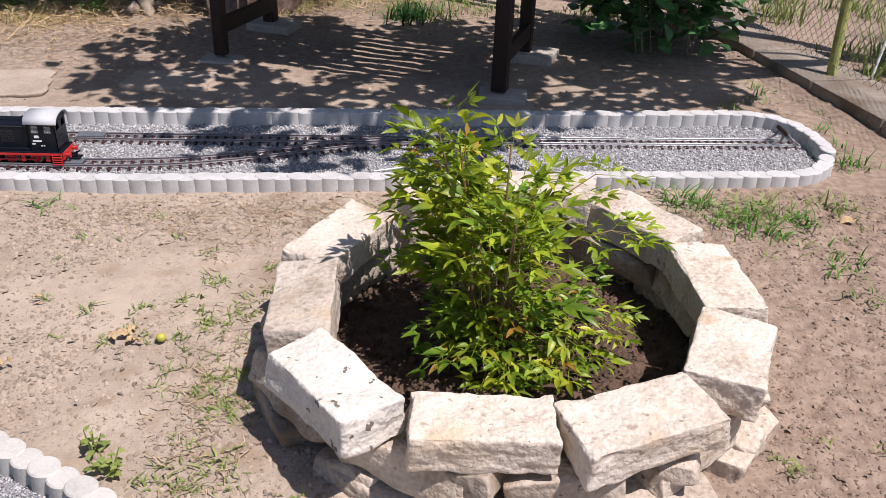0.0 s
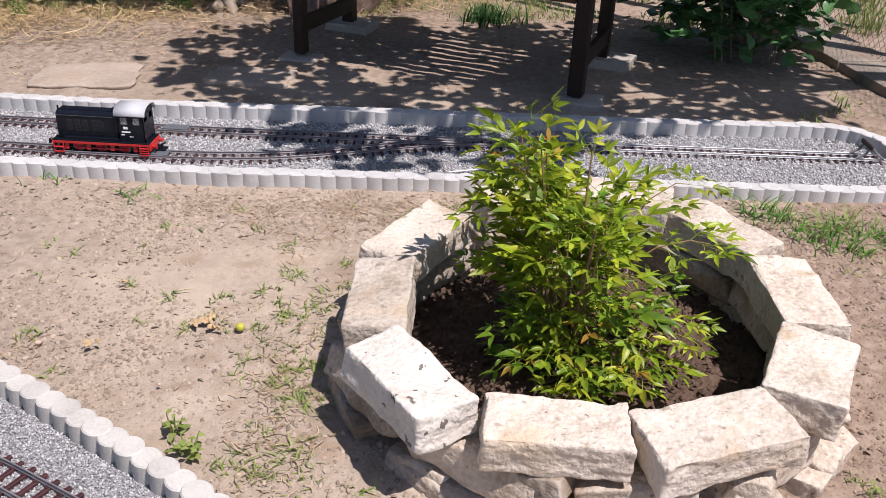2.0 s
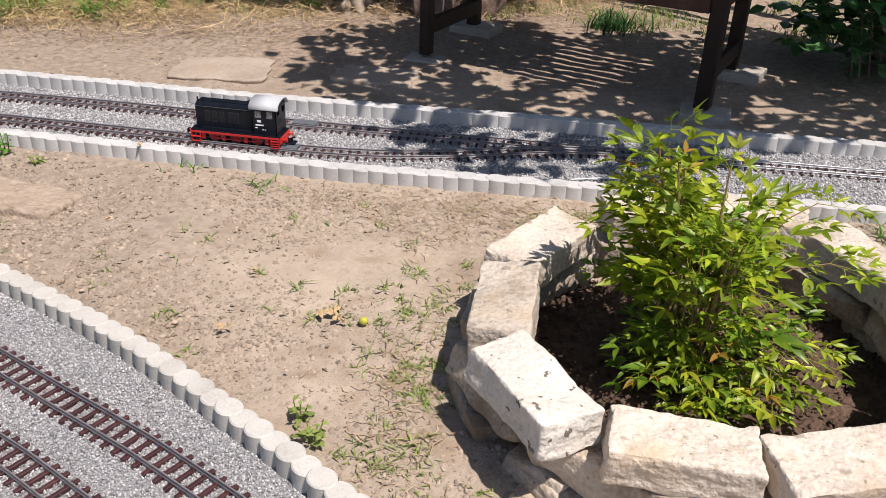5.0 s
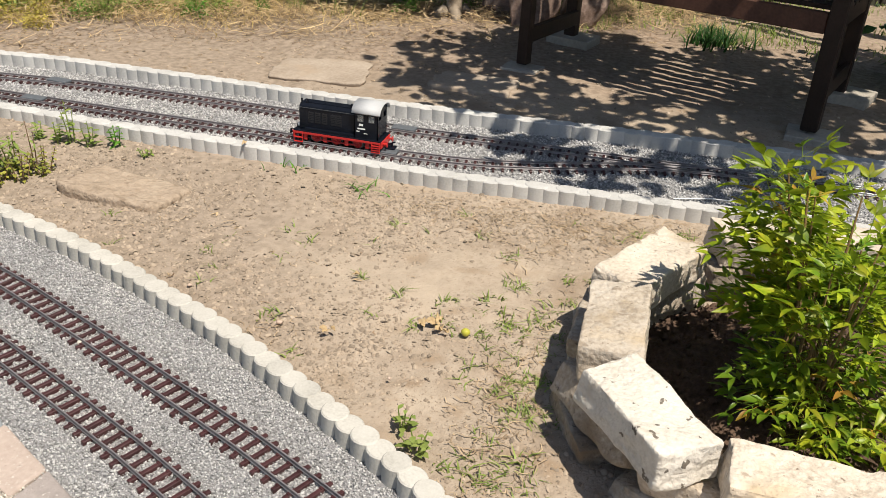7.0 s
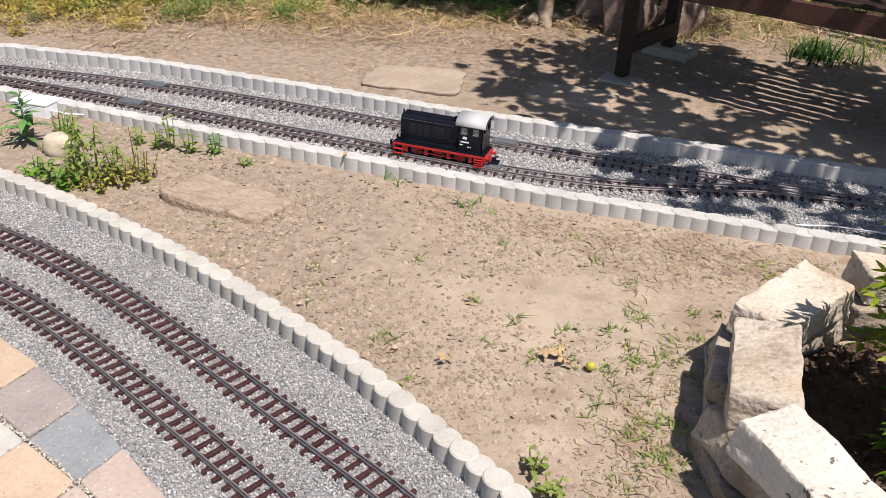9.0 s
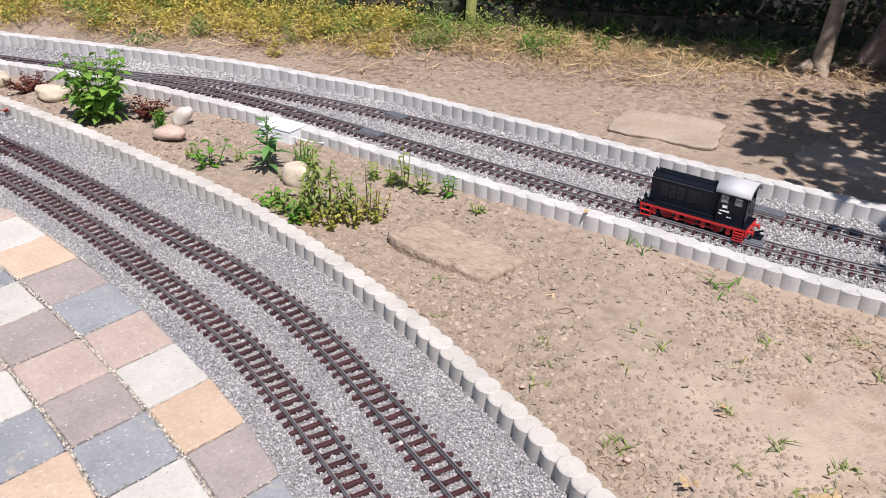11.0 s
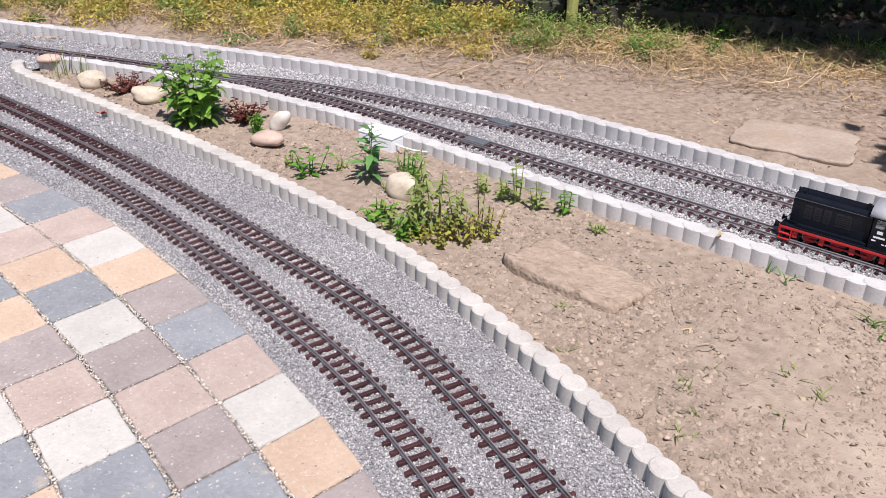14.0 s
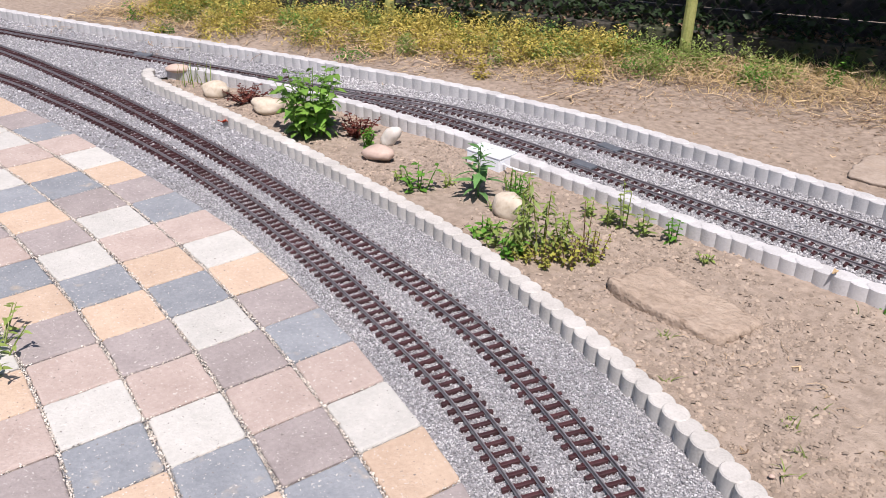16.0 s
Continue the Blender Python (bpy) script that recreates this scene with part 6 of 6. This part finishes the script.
SLEEPER_MESH = sleeper_mesh(0.113)
RAIL_PROFILE = [(-0.0034, 0.012), (-0.0034, 0.0132), (-0.0010, 0.0140), (-0.0010, 0.0190), (-0.0019, 0.0198), (-0.0019, 0.0228), (-0.0012, 0.0236), (0.0012, 0.0236), (0.0019, 0.0228), (0.0019, 0.0198), (0.0010, 0.0190), (0.0010, 0.0140), (0.0034, 0.0132), (0.0034, 0.012)]


def rail_part(line, off, dz, material, parent):
    h = headings(line)
    px, py = line[:, 0] - np.sin(h) * off, line[:, 1] + np.cos(h) * off
    prof = np.array(RAIL_PROFILE)
    V = np.stack([px[:, None] - np.sin(h)[:, None] * prof[None, :, 0], py[:, None] + np.cos(h)[:, None] * prof[None, :, 0], np.repeat(prof[None, :, 1] + dz, len(line), 0)], -1)
    k, n = len(prof), len(line)
    i = np.arange(n - 1)[:, None] * k
    j = np.arange(k)[None]
    F = np.stack([i + j, i + (j + 1) % k, i + k + (j + 1) % k, i + k + j], -1).reshape(-1, 4)
    ob = new("rail", mesh_np("rail", V.reshape(-1, 3), F, material))
    ob.parent = parent


def build_track(label, pts, clear=None, dz=0.0, stretch=None):
    track = thing("railway_track", label, "railway track", group="garden railway tracks")
    fine = smooth_line(pts, 0.02)
    cut = int(np.argmax(fine[:, 0] > 0.55)) if fine[:, 0].max() > 1.0 else len(fine)
    for s in (-1, 1):
        rail_part(fine[: cut + 1], s * GAUGE / 2, dz, RAIL, track)
        if cut < len(fine):
            rail_part(fine[cut:], s * GAUGE / 2, dz, BRIGHT_RAIL, track)
    line = smooth_line(pts, PITCH)
    for (x, y), a in zip(line, headings(line)):
        sy = 1.0
        if clear is not None:
            gap = np.min(np.hypot(clear[:, 0] - x, clear[:, 1] - y))
            if gap < 0.105:
                continue
        shift = 0.0
        if stretch is not None:
            k = np.argmin(np.hypot(stretch[:, 0] - x, stretch[:, 1] - y))
            d = stretch[k] - (x, y)
            gap = float(np.hypot(*d))
            if gap < 0.105:
                sy = 1 + gap / 0.112
                shift = 0.5 * float(-math.sin(a) * d[0] + math.cos(a) * d[1])
        m = pose(x - math.sin(a) * shift, y + math.cos(a) * shift, dz, 0, 0, math.degrees(a)) @ Matrix.Diagonal((1, sy, 1, 1))
        shared("sleeper", SLEEPER_MESH, m, track)
    return track


T3, T4 = [(x, y + 0.015) for x, y in T3], [(x, y + 0.015) for x, y in T4]
L3, L4 = smooth_line(T3, 0.01), smooth_line(T4, 0.01)
build_track("model railway track with brown sleepers curving beside the paving", T1)
build_track("model railway track with brown sleepers curving along the edging", T2)
build_track("model railway station track with turnouts at both ends", T3, stretch=L4[L4[:, 0] < 0.17])
build_track("model railway siding ending at a buffer stop", T4, clear=L3, dz=-0.0008)
for k, (x, y, rz) in enumerate(((-1.365, 3.319, 0), (-1.372, 3.621, 0), (-3.155, 3.318, 0), (-3.215, 3.590, -6), (-6.20, 2.727, 17))):
    bm = box(bmesh.new(), -0.058, 0.058, -0.027, 0.027, 0.014, 0.027, 0.003)
    ob = part("track_plate", bm, PLATE)
    ob.matrix_basis = pose(x, y, 0, 0, 0, rz)
    tagged(ob, "flat dark grey contact plate between the rails", "track plate", "track plates")


def build_buffer_stop():
    b = thing("buffer_stop", "dark bent-rail buffer stop at the end of the track", "buffer stop", (1.74, 3.713, 0.022), 2)
    for s in (-1, 1):
        y = s * 0.0325
        part("upright", tube(bmesh.new(), [(-0.04, y, 0.0), (0.0, y, 0.022), (0.018, y, 0.06)], [0.006, 0.006, 0.006], 6), RAIL, b)
        part("brace", tube(bmesh.new(), [(0.085, y, 0.0), (0.05, y, 0.022), (0.018, y, 0.056)], [0.006, 0.006, 0.006], 6), RAIL, b)
    part("crossbeam", box(bmesh.new(), 0.004, 0.018, -0.052, 0.052, 0.046, 0.066, 0.003), WOOD_DARK, b)


build_buffer_stop()


# ---------- edging ----------
def palisade_mesh(h, material):
    bm = bmesh.new()
    bmesh.ops.create_cone(bm, cap_ends=True, segments=20, radius1=0.0345, radius2=0.0345, depth=h, matrix=Matrix.Translation((0, 0, h / 2 - 0.05)))
    top = [e for e in bm.edges if all(v.co.z > 0 for v in e.verts)]
    bmesh.ops.bevel(bm, geom=top, offset=0.0035, segments=1, affect="EDGES")
    for f in bm.faces:
        f.smooth = abs(f.normal.z) < 0.3
    for e in bm.edges:
        e.smooth = all(abs(f.normal.z) < 0.3 for f in e.link_faces)
    me = bpy.data.meshes.new("palisade")
    bm.to_mesh(me)
    bm.free()
    me.materials.append(material)
    return me


PALISADES = {m: [palisade_mesh(0.105, m), palisade_mesh(0.107, m)] for m in (CONCRETE, CONCRETE_COOL)}


def build_edging(name, label, line, skip=None, broad=1.0, lift=0.0, material=CONCRETE):
    rng = np.random.default_rng(len(line))
    e = thing(name, label, "edging", kind="structure")
    hd = np.degrees(headings(line))
    for k, (x, y) in enumerate(line):
        if skip and skip[0] < x < skip[1]:
            continue
        block = k // 9
        z = lift + 0.003 * noise.noise((block * 1.7, len(line), 0)) + (0.0006 if k % 2 else -0.0006)
        shared("palisade", PALISADES[material][k % 2], pose(x, y, z, rng.uniform(-0.8, 0.8), rng.uniform(-0.8, 0.8), hd[k] + 180 * (k % 2)) @ Matrix.Diagonal((broad, 1, 1, 1)), e)


build_edging("edging_track", "pale concrete palisade edging along the curved tracks", LINE_C, None, 1.14)
build_edging("edging_station", "pale concrete palisade edging in front of the station tracks", LINE_D, (-3.58, -3.37), 1.42, material=CONCRETE_COOL)
build_edging("edging_back", "pale concrete palisade edging behind the station tracks", LINE_E, None, 1.42, 0.008, CONCRETE_COOL)

# ---------- paving ----------
KNOWN = {}
for start, row in (((1, -2), "wopm"), ((-1, -1), "bompwbo"), ((-5, 0), "wbomwbompwbop"), ((-7, 1), "wpobmwpobwmpmbwo"), ((-9, 2), "ombpwombpwombpwombp")):
    for n, c in enumerate(row):
        KNOWN[(start[0] + n, start[1])] = c


def clip(poly, p, nrm):
    """What of a convex polygon lies on the inner side of a line."""
    out = []
    for a, b in zip(poly, poly[1:] + poly[:1]):
        da, db = (a - p).dot(nrm), (b - p).dot(nrm)
        if da <= 0:
            out.append(a)
        if da * db < 0:
            out.append(a.lerp(b, da / (da - db)))
    return out


def build_paving():
    rng = np.random.default_rng(8)
    paving = thing("pavement", "tumbled concrete paving in blue-grey, cream, mauve, pink and ochre", "paving", kind="structure")
    hd = headings(EDGE)
    for i in range(-32, 32):
        for j in range(-20, 12):
            c = node(i + 0.5, j + 0.5)
            if not (-9.3 < c.x < 1.05 and -1.5 < c.y < 3):
                continue
            k = int(np.argmin(np.hypot(EDGE[:, 0] - c.x, EDGE[:, 1] - c.y)))
            p, nrm = Vector(EDGE[k]), Vector((-math.sin(hd[k]), math.cos(hd[k])))
            gu, gv = 0.011, 0.020
            quad = [node(i + 0.5 + (u - 0.5) * (1 - 2 * gu), j + 0.5 + (v - 0.5) * (1 - 2 * gv)) for u, v in ((0, 0), (1, 0), (1, 1), (0, 1))]
            quad = [q + Vector((rng.uniform(-0.0015, 0.0015), rng.uniform(-0.003, 0.003))) for q in quad]
            quad = clip(quad, p, nrm)
            if len(quad) < 3:
                continue
            area = abs(sum(a.x * b.y - b.x * a.y for a, b in zip(quad, quad[1:] + quad[:1]))) / 2
            if area < 0.012:
                continue
            col = KNOWN.get((i, j)) or "bwmpo"[rng.integers(0, 5)]
            quad = [w for a, b in zip(quad, quad[1:] + quad[:1]) for w in (a, a.lerp(b, 0.05), a.lerp(b, 0.28), a.lerp(b, 0.52), a.lerp(b, 0.75), a.lerp(b, 0.95))]
            mid0 = sum(quad, Vector((0, 0))) / len(quad)
            quad = [w + (mid0 - w).normalized() * (0.005 if k % 6 == 0 else rng.uniform(-0.0012, 0.0022)) for k, w in enumerate(quad)]
            bm = bmesh.new()
            mid = sum(quad, Vector((0, 0))) / len(quad)
            z = 0.011 + rng.uniform(-0.0015, 0.0015)
            rings = []
            for zz, sh in ((-0.05, 0.0), (z - 0.005, 0.0), (z - 0.0012, 0.003), (z, 0.008)):
                rings.append([bm.verts.new((*((q - mid) * (1 - sh / max(0.02, (q - mid).length)) + mid - mid), zz)) for q in quad])
            for a, b in zip(rings, rings[1:]):
                for q in range(len(quad)):
                    bm.faces.new((a[q], a[(q + 1) % len(quad)], b[(q + 1) % len(quad)], b[q]))
            bm.faces.new(rings[-1])
            bmesh.ops.recalc_face_normals(bm, faces=list(bm.faces))
            ob = part("paving_stone", bm, PAVERS[col], paving)
            ob.matrix_basis = pose(mid.x, mid.y, 0)


build_paving()
